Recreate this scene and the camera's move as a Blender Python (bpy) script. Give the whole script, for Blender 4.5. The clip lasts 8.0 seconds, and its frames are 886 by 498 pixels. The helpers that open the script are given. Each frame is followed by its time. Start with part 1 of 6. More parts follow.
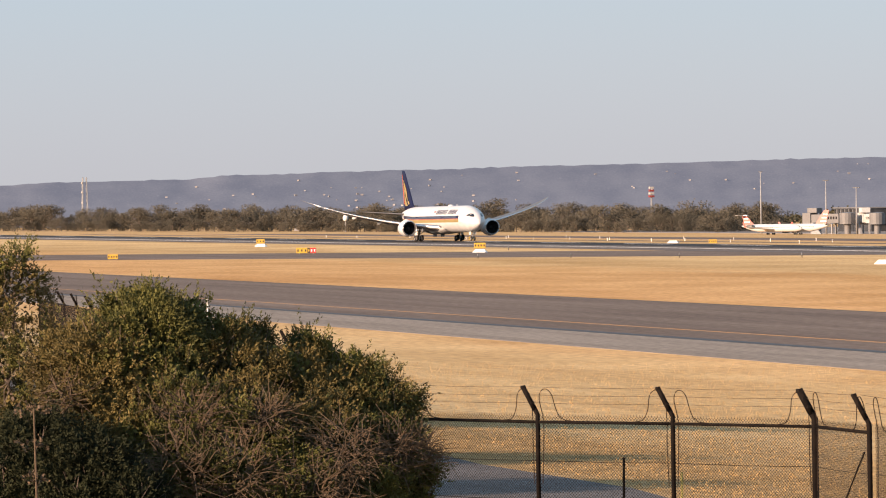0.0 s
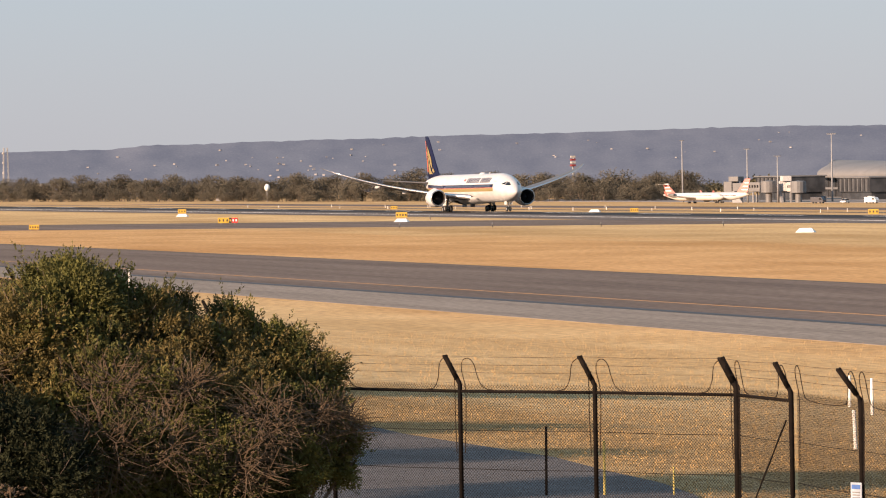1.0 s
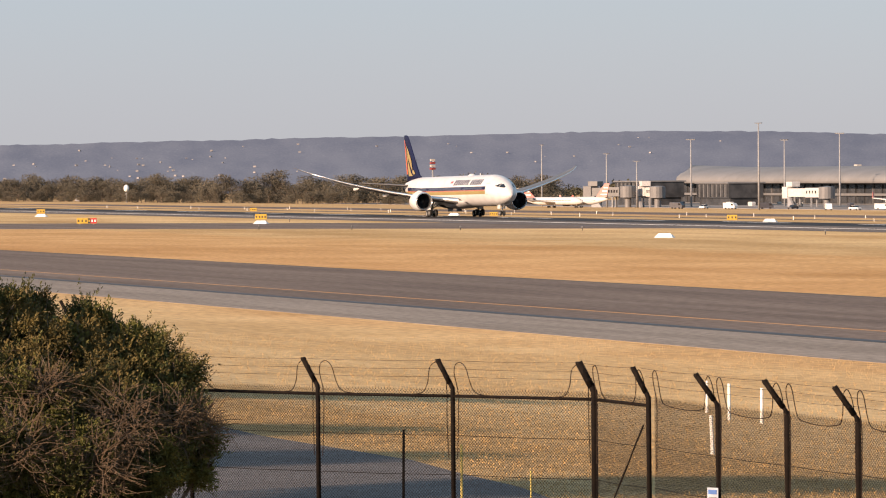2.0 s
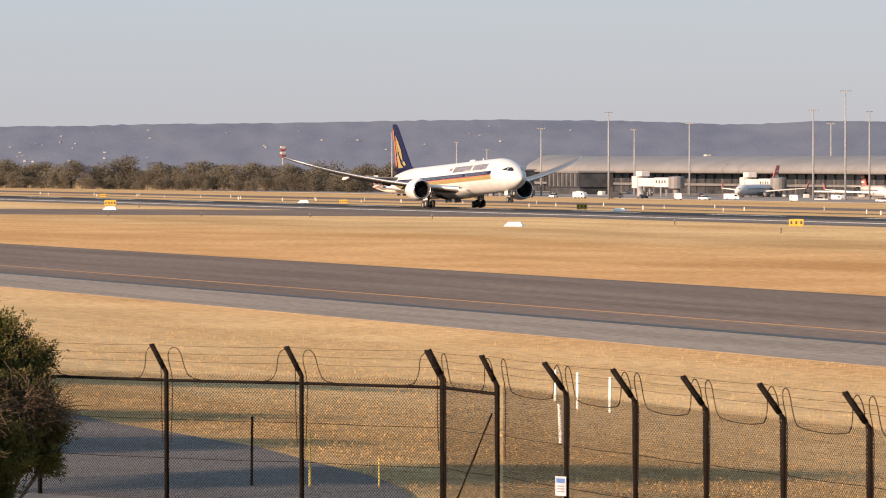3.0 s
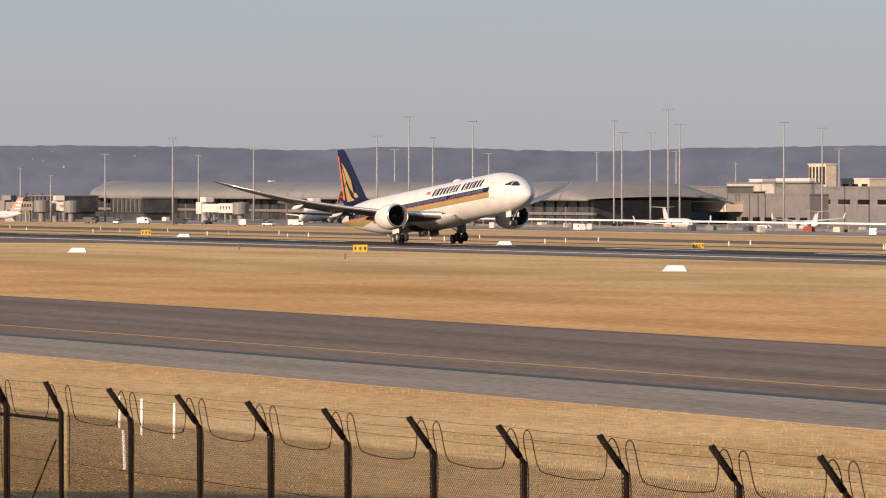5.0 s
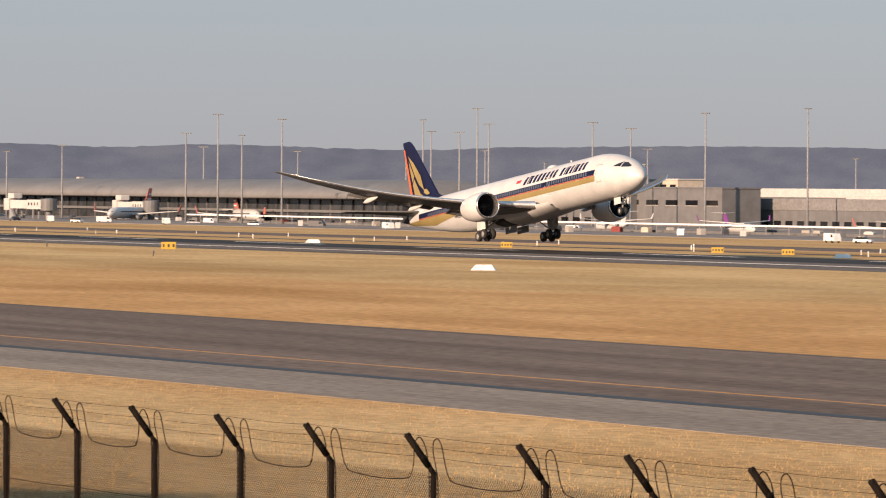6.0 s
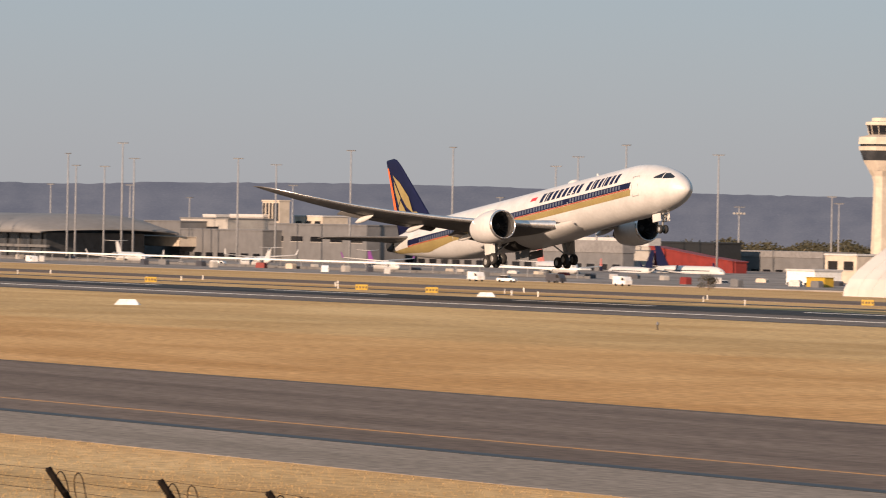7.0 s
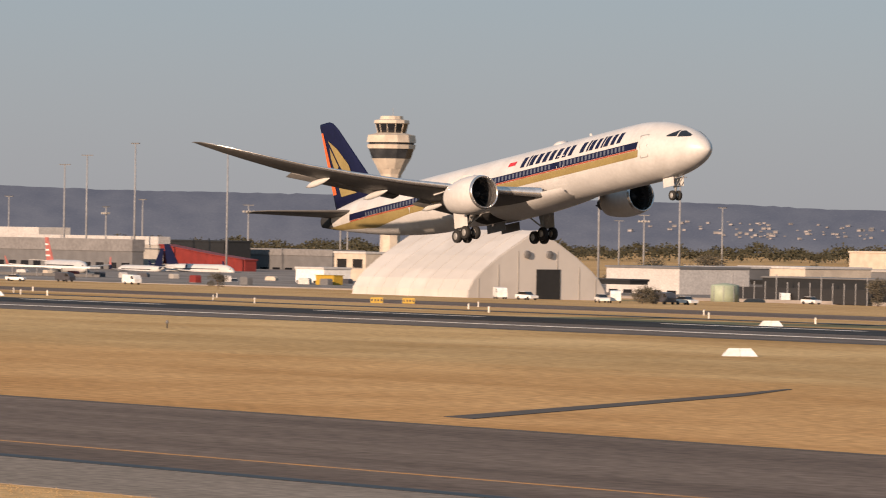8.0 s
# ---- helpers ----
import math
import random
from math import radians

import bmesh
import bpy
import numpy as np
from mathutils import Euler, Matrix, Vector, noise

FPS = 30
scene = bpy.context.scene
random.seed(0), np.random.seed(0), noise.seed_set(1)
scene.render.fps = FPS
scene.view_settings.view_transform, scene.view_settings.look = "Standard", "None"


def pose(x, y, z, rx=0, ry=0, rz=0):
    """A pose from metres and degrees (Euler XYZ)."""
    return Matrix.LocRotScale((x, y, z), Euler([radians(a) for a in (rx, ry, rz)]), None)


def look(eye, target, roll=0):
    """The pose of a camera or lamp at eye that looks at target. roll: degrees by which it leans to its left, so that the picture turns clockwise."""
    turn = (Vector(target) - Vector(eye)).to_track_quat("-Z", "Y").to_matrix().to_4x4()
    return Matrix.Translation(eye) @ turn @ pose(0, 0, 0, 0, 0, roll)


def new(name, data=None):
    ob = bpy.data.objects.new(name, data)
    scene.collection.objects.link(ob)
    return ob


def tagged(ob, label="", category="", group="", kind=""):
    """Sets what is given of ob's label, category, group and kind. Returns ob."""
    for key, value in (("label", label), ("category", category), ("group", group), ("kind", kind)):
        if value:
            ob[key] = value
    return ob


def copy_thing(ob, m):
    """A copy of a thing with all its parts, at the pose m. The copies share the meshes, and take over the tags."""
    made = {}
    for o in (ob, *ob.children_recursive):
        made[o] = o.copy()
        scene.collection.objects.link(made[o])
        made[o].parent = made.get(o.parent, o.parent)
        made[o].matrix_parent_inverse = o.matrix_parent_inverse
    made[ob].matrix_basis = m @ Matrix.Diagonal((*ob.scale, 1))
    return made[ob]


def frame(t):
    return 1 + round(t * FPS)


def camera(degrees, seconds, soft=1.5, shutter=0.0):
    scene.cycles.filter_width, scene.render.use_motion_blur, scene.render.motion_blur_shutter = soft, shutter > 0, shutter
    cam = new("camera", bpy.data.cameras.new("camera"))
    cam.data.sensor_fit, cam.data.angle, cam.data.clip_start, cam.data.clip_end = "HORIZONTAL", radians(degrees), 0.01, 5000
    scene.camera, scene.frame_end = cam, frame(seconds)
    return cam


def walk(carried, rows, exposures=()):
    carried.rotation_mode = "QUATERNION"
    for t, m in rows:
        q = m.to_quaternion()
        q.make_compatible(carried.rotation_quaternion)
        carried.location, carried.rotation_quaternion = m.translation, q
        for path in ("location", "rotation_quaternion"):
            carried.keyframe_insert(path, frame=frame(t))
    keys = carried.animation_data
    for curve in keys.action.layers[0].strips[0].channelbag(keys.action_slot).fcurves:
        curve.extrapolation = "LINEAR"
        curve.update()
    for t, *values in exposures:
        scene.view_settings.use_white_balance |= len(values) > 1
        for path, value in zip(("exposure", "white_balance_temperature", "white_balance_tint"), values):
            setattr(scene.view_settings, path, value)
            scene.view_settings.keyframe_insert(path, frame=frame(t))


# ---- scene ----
# World: X runs along the runway in the direction of take-off, Y away from the camera across the airfield.
EYE_Z = 9.18
cam = camera(9.963, 8.0, 1.1, 0.12)
TURNS = [
    (0.0, 89.464, 0.860, 74.499), (0.5, 89.299, 1.403, 74.054), (1.0, 89.105, 1.007, 73.615),
    (1.5, 89.128, 0.825, 72.717), (1.7, 89.136, 0.557, 72.442), (2.8, 88.963, 0.651, 70.659),
    (3.0, 88.968, 0.120, 70.346), (3.5, 89.002, -0.040, 69.357), (4.0, 88.889, -0.320, 68.118),
    (4.5, 89.220, -0.008, 66.760), (4.7, 89.288, 0.011, 66.176), (5.8, 89.105, 0.011, 63.805),
    (6.0, 89.234, -0.286, 63.284), (6.5, 89.515, -0.559, 61.311), (7.0, 89.685, -0.998, 59.283),
    (7.5, 89.771, -0.651, 56.247), (8.0, 89.754, -0.860, 53.756),
]
walk(cam, [(t, pose(0, 0, EYE_Z, rx, ry, rz)) for t, rx, ry, rz in TURNS],
     [(0.0, 1.32, 7100, 24), (0.5, 1.20, 7130, 24), (1.0, 1.22, 7150, 24), (1.5, 1.19, 7150, 24), (3.0, 1.26, 7150, 24), (4.0, 1.08, 7150, 24), (4.5, 0.91, 7150, 24), (6.5, 0.87, 7150, 23), (7.0, 0.79, 7150, 23), (7.5, 0.70, 7150, 23), (8.0, 0.64, 7150, 23)])

# ---- light ----
SUN_EL, SUN_SIDE = 15.0, -22.0      # degrees: height, and turn from -Y towards -X
world = bpy.data.worlds.new("sky")
scene.world = world
world.use_nodes = True
wn = world.node_tree
sky = wn.nodes.new("ShaderNodeTexSky")
sky.sky_type, sky.sun_disc = "NISHITA", False
sky.sun_elevation, sky.sun_rotation = radians(SUN_EL), radians(180 + SUN_SIDE)
sky.altitude, sky.air_density, sky.dust_density, sky.ozone_density = 0, 1.0, 1.0, 1.5
haze = wn.nodes.new("ShaderNodeMix")          # thin grey-blue evening haze over the clear sky
haze.data_type = "RGBA"
haze.inputs["Factor"].default_value = 0.72
way = wn.nodes.new("ShaderNodeTexCoord")
split = wn.nodes.new("ShaderNodeSeparateXYZ")
wn.links.new(way.outputs["Generated"], split.inputs[0])
rise = wn.nodes.new("ShaderNodeMapRange")     # dusty and pale at the horizon, bluer higher up
rise.inputs["From Min"].default_value, rise.inputs["From Max"].default_value = -0.005, 0.075
wn.links.new(split.outputs["Z"], rise.inputs["Value"])
tone = wn.nodes.new("ShaderNodeMix")
tone.data_type = "RGBA"
tone.inputs[6].default_value, tone.inputs[7].default_value = (4.70, 5.40, 6.05, 1), (3.10, 5.50, 7.40, 1)
wn.links.new(rise.outputs[0], tone.inputs["Factor"])
wn.links.new(tone.outputs[2], haze.inputs[7])
wn.links.new(sky.outputs[0], haze.inputs[6])
wn.links.new(haze.outputs[2], wn.nodes["Background"].inputs[0])
wn.nodes["Background"].inputs[1].default_value = 0.05
sun = new("sun", bpy.data.lights.new("sun", "SUN"))
sun.data.energy, sun.data.angle, sun.data.color = 4.4, radians(0.6), (1.0, 0.79, 0.575)
ce = math.cos(radians(SUN_EL))
sun_way = Vector((-math.sin(radians(SUN_SIDE)) * ce, -math.cos(radians(SUN_SIDE)) * ce, math.sin(radians(SUN_EL))))
sun.matrix_world = look(sun_way * 100, (0, 0, 0))

# ---- materials ----
def material(name, colour, rough=0.7, metal=0.0, tint=None, scale=1.0, detail=4.0, amount=0.5, bump=0.0, bump_scale=None, spec=0.5, per_object=0.0, coords="Object", fine=None, coat=0.0):
    """Principled surface: two colours mixed by noise at one scale and darkened or lightened by a finer grain."""
    m = bpy.data.materials.new(name)
    m.use_nodes = True
    nt = m.node_tree
    b = nt.nodes["Principled BSDF"]
    b.inputs["Roughness"].default_value, b.inputs["Metallic"].default_value = rough, metal
    b.inputs["Specular IOR Level"].default_value, b.inputs["Coat Weight"].default_value = spec, coat
    tc = nt.nodes.new("ShaderNodeTexCoord")
    n = nt.nodes.new("ShaderNodeTexNoise")
    n.inputs["Scale"].default_value, n.inputs["Detail"].default_value = scale, detail
    nt.links.new(tc.outputs[coords], n.inputs["Vector"])
    r = nt.nodes.new("ShaderNodeValToRGB")
    tint = tint or tuple(c * 0.8 for c in colour)
    r.color_ramp.elements[0].position, r.color_ramp.elements[1].position = 0.5 - 0.25 * amount, 0.5 + 0.25 * amount
    r.color_ramp.elements[0].color, r.color_ramp.elements[1].color = (*tint, 1), (*colour, 1)
    nt.links.new(n.outputs["Fac"], r.inputs["Fac"])
    out = r.outputs["Color"]
    g = nt.nodes.new("ShaderNodeTexNoise")
    g.inputs["Scale"].default_value, g.inputs["Detail"].default_value = (fine or scale * 9), 3
    nt.links.new(tc.outputs[coords], g.inputs["Vector"])
    mr = nt.nodes.new("ShaderNodeMapRange")
    mr.inputs["From Min"].default_value, mr.inputs["From Max"].default_value = 0.3, 0.7
    mr.inputs["To Min"].default_value, mr.inputs["To Max"].default_value = 1 - 0.22 * amount, 1 + 0.15 * amount
    nt.links.new(g.outputs["Fac"], mr.inputs["Value"])
    mul = nt.nodes.new("ShaderNodeVectorMath")
    mul.operation = "SCALE"
    nt.links.new(out, mul.inputs[0])
    nt.links.new(mr.outputs[0], mul.inputs["Scale"])
    out = mul.outputs[0]
    if per_object:
        oi = nt.nodes.new("ShaderNodeObjectInfo")
        m2 = nt.nodes.new("ShaderNodeMapRange")
        m2.inputs["To Min"].default_value, m2.inputs["To Max"].default_value = 1 - per_object, 1 + per_object
        nt.links.new(oi.outputs["Random"], m2.inputs["Value"])
        s2 = nt.nodes.new("ShaderNodeVectorMath")
        s2.operation = "SCALE"
        nt.links.new(out, s2.inputs[0])
        nt.links.new(m2.outputs[0], s2.inputs["Scale"])
        out = s2.outputs[0]
    nt.links.new(out, b.inputs["Base Color"])
    if bump:
        bn = nt.nodes.new("ShaderNodeTexNoise")
        bn.inputs["Scale"].default_value, bn.inputs["Detail"].default_value = bump_scale or scale * 6, 4
        nt.links.new(tc.outputs[coords], bn.inputs["Vector"])
        bp = nt.nodes.new("ShaderNodeBump")
        bp.inputs["Strength"].default_value, bp.inputs["Distance"].default_value = bump, 0.1
        nt.links.new(bn.outputs["Fac"], bp.inputs["Height"])
        nt.links.new(bp.outputs[0], b.inputs["Normal"])
    return m


def streaked(name, dark, light, along, across, rough=0.9, fine=None, third=None, third_scale=0.02, bands=None):
    """A ground surface whose mottling is drawn out along X; optional third colour in large patches."""
    m = bpy.data.materials.new(name)
    m.use_nodes = True
    nt = m.node_tree
    b = nt.nodes["Principled BSDF"]
    b.inputs["Roughness"].default_value, b.inputs["Specular IOR Level"].default_value = rough, 0.04
    geo = nt.nodes.new("ShaderNodeNewGeometry")

    def noise_of(sx, sy, detail):
        mp = nt.nodes.new("ShaderNodeMapping")
        mp.inputs["Scale"].default_value = (sx, sy, 1)
        nt.links.new(geo.outputs["Position"], mp.inputs["Vector"])
        n = nt.nodes.new("ShaderNodeTexNoise")
        n.inputs["Scale"].default_value, n.inputs["Detail"].default_value = 1, detail
        nt.links.new(mp.outputs[0], n.inputs["Vector"])
        return n.outputs["Fac"]

    ramp = nt.nodes.new("ShaderNodeValToRGB")
    ramp.color_ramp.elements[0].position, ramp.color_ramp.elements[1].position = 0.36, 0.64
    ramp.color_ramp.elements[0].color, ramp.color_ramp.elements[1].color = (*dark, 1), (*light, 1)
    nt.links.new(noise_of(along, across, 6), ramp.inputs["Fac"])
    out = ramp.outputs["Color"]
    if third:
        r3 = nt.nodes.new("ShaderNodeValToRGB")
        r3.color_ramp.elements[0].position, r3.color_ramp.elements[1].position = 0.5, 0.68
        nt.links.new(noise_of(third_scale * 0.5, third_scale * 2.2, 5), r3.inputs["Fac"])
        mix = nt.nodes.new("ShaderNodeMix")
        mix.data_type = "RGBA"
        nt.links.new(r3.outputs["Color"], mix.inputs["Factor"])
        nt.links.new(out, mix.inputs[6])
        mix.inputs[7].default_value = (*third, 1)
        out = mix.outputs[2]
    if bands:
        # strips of differently mown grass along the pavements, with ragged edges
        xyz = nt.nodes.new("ShaderNodeSeparateXYZ")
        nt.links.new(geo.outputs["Position"], xyz.inputs[0])
        wob = nt.nodes.new("ShaderNodeMath")
        wob.operation = "MULTIPLY_ADD"
        nt.links.new(noise_of(0.012, 0.12, 5), wob.inputs[0])
        wob.inputs[1].default_value = 30.0
        nt.links.new(xyz.outputs["Y"], wob.inputs[2])
        place = nt.nodes.new("ShaderNodeMapRange")
        place.inputs["From Min"].default_value, place.inputs["From Max"].default_value = 15.0, 415.0
        nt.links.new(wob.outputs[0], place.inputs["Value"])
        br = nt.nodes.new("ShaderNodeValToRGB")
        els = br.color_ramp.elements
        while len(els) < len(bands):
            els.new(0.5)
        for el, (yy, c) in zip(els, bands):
            el.position, el.color = yy / 400.0, (*c, 1)
        nt.links.new(place.outputs[0], br.inputs["Fac"])
        tintmix = nt.nodes.new("ShaderNodeMix")
        tintmix.data_type, tintmix.blend_type = "RGBA", "MULTIPLY"
        tintmix.inputs["Factor"].default_value = 1.0
        nt.links.new(out, tintmix.inputs[6])
        nt.links.new(br.outputs["Color"], tintmix.inputs[7])
        out = tintmix.outputs[2]
    if fine:
        mr = nt.nodes.new("ShaderNodeMapRange")
        mr.inputs["From Min"].default_value, mr.inputs["From Max"].default_value = 0.3, 0.7
        mr.inputs["To Min"].default_value, mr.inputs["To Max"].default_value = 0.72, 1.22
        nt.links.new(noise_of(fine * 0.6, fine, 4), mr.inputs["Value"])
        sc = nt.nodes.new("ShaderNodeVectorMath")
        sc.operation = "SCALE"
        nt.links.new(out, sc.inputs[0])
        nt.links.new(mr.outputs[0], sc.inputs["Scale"])
        out = sc.outputs[0]
    nt.links.new(out, b.inputs["Base Color"])
    return m


DRY_GRASS = streaked("dry_grass", (0.49, 0.320, 0.153), (0.59, 0.405, 0.208), 0.05, 0.07, fine=1.5, third=(0.42, 0.26, 0.115), third_scale=0.022,
                     bands=((30, (0.90, 0.88, 0.86)), (62, (1.08, 1.06, 1.04)), (84, (1.08, 1.06, 1.04)), (92, (1.0, 0.90, 0.82)), (140, (1.03, 0.87, 0.75)), (196, (1.01, 0.89, 0.78)), (204, (0.98, 0.94, 0.88)), (226, (0.88, 0.86, 0.81)), (236, (1.04, 1.04, 1.02)), (262, (1.12, 1.12, 1.10)), (278, (0.95, 0.92, 0.86)), (330, (1.0, 0.95, 0.9))))
GRASS_BLADE = material("dry_grass_blade", (0.47, 0.315, 0.15), 0.95, tint=(0.37, 0.24, 0.105), scale=0.6, amount=1.0, spec=0.03, coords="Object")
ASPHALT = streaked("runway_asphalt", (0.125, 0.103, 0.090), (0.18, 0.152, 0.132), 0.008, 0.3, 0.75, fine=0.8)
TAXI = streaked("taxiway_asphalt", (0.138, 0.104, 0.084), (0.194, 0.150, 0.122), 0.01, 0.22, 0.8, fine=1.5)
SHOULDER = streaked("shoulder_asphalt", (0.225, 0.188, 0.155), (0.285, 0.24, 0.20), 0.02, 0.3, 0.85, fine=2.0)
RUBBER_MARK = streaked("tyre_rubber_asphalt", (0.026, 0.021, 0.018), (0.050, 0.042, 0.036), 0.006, 0.4, 0.6, fine=0.8)
BITUMEN = material("bitumen_joint", (0.02, 0.02, 0.02), 0.6)
WHITE_LINE = material("white_line_paint", (0.75, 0.74, 0.70), 0.6, scale=0.8, amount=0.8)
ORANGE_LINE = material("taxi_line_paint", (0.40, 0.19, 0.035), 0.7, tint=(0.24, 0.14, 0.06), scale=0.5, amount=1.0)
ROAD_NEAR = material("perimeter_road_asphalt", (0.165, 0.153, 0.148), 0.9, tint=(0.13, 0.121, 0.117), spec=0.08, scale=0.4, bump=0.3, bump_scale=14, amount=0.8)
APRON = streaked("apron_concrete", (0.20, 0.18, 0.165), (0.27, 0.245, 0.225), 0.02, 0.05, 0.85, fine=0.2)
# Brown ditch earth with the ditch's shade darkened in; also colours a joint.
DITCH = material("ditch_earth_and_shade", (0.075, 0.06, 0.05), 0.95, tint=(0.045, 0.036, 0.03), scale=0.5, amount=1.0)
WHITE_PAINT = material("white_aircraft_paint", (0.53, 0.525, 0.515), 0.4, tint=(0.48, 0.475, 0.465), scale=0.35, amount=0.25, coat=0.15, fine=3)
NAVY = material("navy_aircraft_paint", (0.006, 0.008, 0.036), 0.5, tint=(0.005, 0.007, 0.030), spec=0.2)
GOLD = material("gold_aircraft_paint", (0.265, 0.20, 0.078), 0.5, tint=(0.235, 0.175, 0.066), scale=0.5)
ORANGE = material("orange_stripe_paint", (0.70, 0.13, 0.035), 0.4)
STRIPE = material("dark_orange_line_paint", (0.36, 0.065, 0.03), 0.5)
RED = material("red_paint", (0.55, 0.03, 0.035), 0.4)
GREY_WING = material("grey_wing_paint", (0.115, 0.112, 0.110), 0.5, tint=(0.090, 0.088, 0.087), scale=0.5, amount=0.8)
BARE_METAL = material("polished_lip_metal", (0.72, 0.71, 0.70), 0.22, 0.9, scale=2)
GREY_METAL = material("grey_gear_metal", (0.45, 0.45, 0.44), 0.45, 0.4, scale=3)
DARK_METAL = material("dark_titanium", (0.05, 0.05, 0.052), 0.5, 0.5, scale=3)
BLADE = material("fan_blade_dark", (0.035, 0.036, 0.04), 0.4, 0.6)
TYRE = material("tyre_rubber", (0.018, 0.018, 0.018), 0.85, scale=6)
# Pale grey-blue painted for the sky reflected in the cabin windows.
CABIN_GLASS = material("cabin_window_painted_reflection", (0.10, 0.115, 0.15), 0.2, spec=0.5)
GLASS_DARK = material("dark_window_glass", (0.012, 0.013, 0.016), 0.08, spec=0.8)
# Black of the exhaust cone, and of the shade painted over the wheel bays.
SOOT_AND_SHADE = material("soot_and_shade_black", (0.02, 0.02, 0.02), 0.8)
FENCE_BLACK = material("weathered_black_fence_steel", (0.006, 0.005, 0.005), 0.8, 0.0, spec=0.05, tint=(0.012, 0.009, 0.007), scale=6, amount=0.8)
FENCE_WIRE = material("weathered_fence_wire", (0.010, 0.008, 0.007), 0.8, 0.0, spec=0.1, scale=8)
RUSTY_WIRE = material("rusty_wire", (0.022, 0.014, 0.010), 0.8, 0.0, spec=0.1, scale=8)
POST_WHITE = material("white_post_paint", (0.78, 0.76, 0.72), 0.6, tint=(0.6, 0.57, 0.5), scale=4, amount=0.8)
POST_YELLOW = material("faded_yellow_stake", (0.55, 0.43, 0.12), 0.7, scale=4)
SIGN_YELLOW = material("yellow_sign_face", (0.45, 0.285, 0.03), 0.45, scale=2)
SIGN_BLACK = material("black_sign_face", (0.02, 0.02, 0.02), 0.5)
NOTICE_GREY = material("weathered_notice_board", (0.30, 0.34, 0.40), 0.6, scale=3)
SIGN_BLUE = material("blue_sign_print", (0.04, 0.12, 0.35), 0.5)
MARKER_WHITE = material("white_marker_board", (0.80, 0.80, 0.78), 0.55, tint=(0.66, 0.65, 0.6), scale=1.5, amount=0.7)
ROOF_METAL = material("pale_metal_roof", (0.205, 0.20, 0.198), 0.65, 0.0, tint=(0.165, 0.16, 0.158), scale=0.12, amount=1.0)
ROOF_DARK = material("weathered_terminal_roof", (0.17, 0.167, 0.166), 0.7, 0.0, tint=(0.15, 0.148, 0.147), scale=0.05, amount=0.4)
FACADE_DARK = material("dark_glazed_facade", (0.05, 0.052, 0.056), 0.25, tint=(0.028, 0.03, 0.033), scale=0.3)
CONCRETE = material("pale_concrete", (0.36, 0.34, 0.31), 0.8, tint=(0.31, 0.29, 0.265), scale=0.3, amount=0.4)
CREAM = material("cream_render", (0.50, 0.435, 0.355), 0.8, tint=(0.43, 0.37, 0.30), scale=0.4, amount=0.35)
STEEL_POLE = material("galvanised_pole", (0.25, 0.255, 0.265), 0.65, 0.0, scale=2)
TENT = material("white_tent_membrane", (0.50, 0.48, 0.455), 0.7, tint=(0.45, 0.43, 0.405), scale=0.06, amount=0.12)
CLAD_GREY = material("grey_cladding", (0.145, 0.145, 0.148), 0.6, tint=(0.12, 0.12, 0.122), scale=0.3)
CLAD_RED = material("red_cladding", (0.21, 0.026, 0.020), 0.6, tint=(0.165, 0.021, 0.016), scale=0.3)
ROOF_TIN = material("white_tin_roof", (0.50, 0.485, 0.465), 0.6, tint=(0.42, 0.405, 0.39), scale=0.25, amount=0.9)
BARK = material("grey_brown_bark", (0.16, 0.12, 0.09), 0.9, tint=(0.09, 0.065, 0.05), scale=3, amount=1.0)
LEAF_TREE = material("eucalypt_foliage", (0.118, 0.101, 0.072), 0.8, tint=(0.062, 0.060, 0.048), scale=0.25, amount=1.0, per_object=0.25, spec=0.2)
LEAF_BUSH = material("shrub_foliage", (0.125, 0.118, 0.027), 0.75, tint=(0.022, 0.026, 0.008), scale=1.6, amount=1.0, spec=0.25, fine=9)
LEAF_OLIVE = material("olive_shrub_foliage", (0.150, 0.112, 0.034), 0.7, tint=(0.050, 0.038, 0.012), scale=1.3, amount=1.0, spec=0.25, fine=9)
LEAF_FAR = material("far_woodland_foliage", (0.070, 0.064, 0.040), 0.85, tint=(0.034, 0.036, 0.026), scale=0.05, amount=1.0, spec=0.1)
# Dark needles of a low shrub; also painted shade below the large shrub.
NEEDLE_AND_SHADE = material("needle_and_shade_foliage", (0.03, 0.033, 0.016), 0.8, tint=(0.015, 0.018, 0.009), scale=2, spec=0.1)
DEAD_TWIG = material("dead_brown_twigs", (0.125, 0.082, 0.048), 0.9, tint=(0.050, 0.032, 0.018), scale=2, amount=1.0)
# House walls greyed in colour to stand in for distance haze.
HOUSE_WALL = material("house_wall_haze_tone", (0.29, 0.27, 0.268), 0.8, tint=(0.21, 0.19, 0.188), scale=0.3, per_object=0.3)
RED_TAIL = material("red_tail_paint", (0.46, 0.14, 0.115), 0.4, scale=0.5)
PURPLE = material("purple_tail_paint", (0.22, 0.05, 0.25), 0.4)
CAR_WHITE = material("white_car_paint", (0.75, 0.75, 0.74), 0.3)
CAR_DARK = material("dark_car_paint", (0.06, 0.06, 0.07), 0.3)


# ---- mesh helpers ----
def part(name, bm, mat, parent=None, label="", smooth=False):
    me = bpy.data.meshes.new(name)
    bm.to_mesh(me)
    bm.free()
    if smooth:
        me.polygons.foreach_set("use_smooth", [True] * len(me.polygons))
    me.materials.append(mat)
    ob = new(name, me)
    if parent:
        ob.parent = parent
    if label:
        ob["label"] = label
    return ob


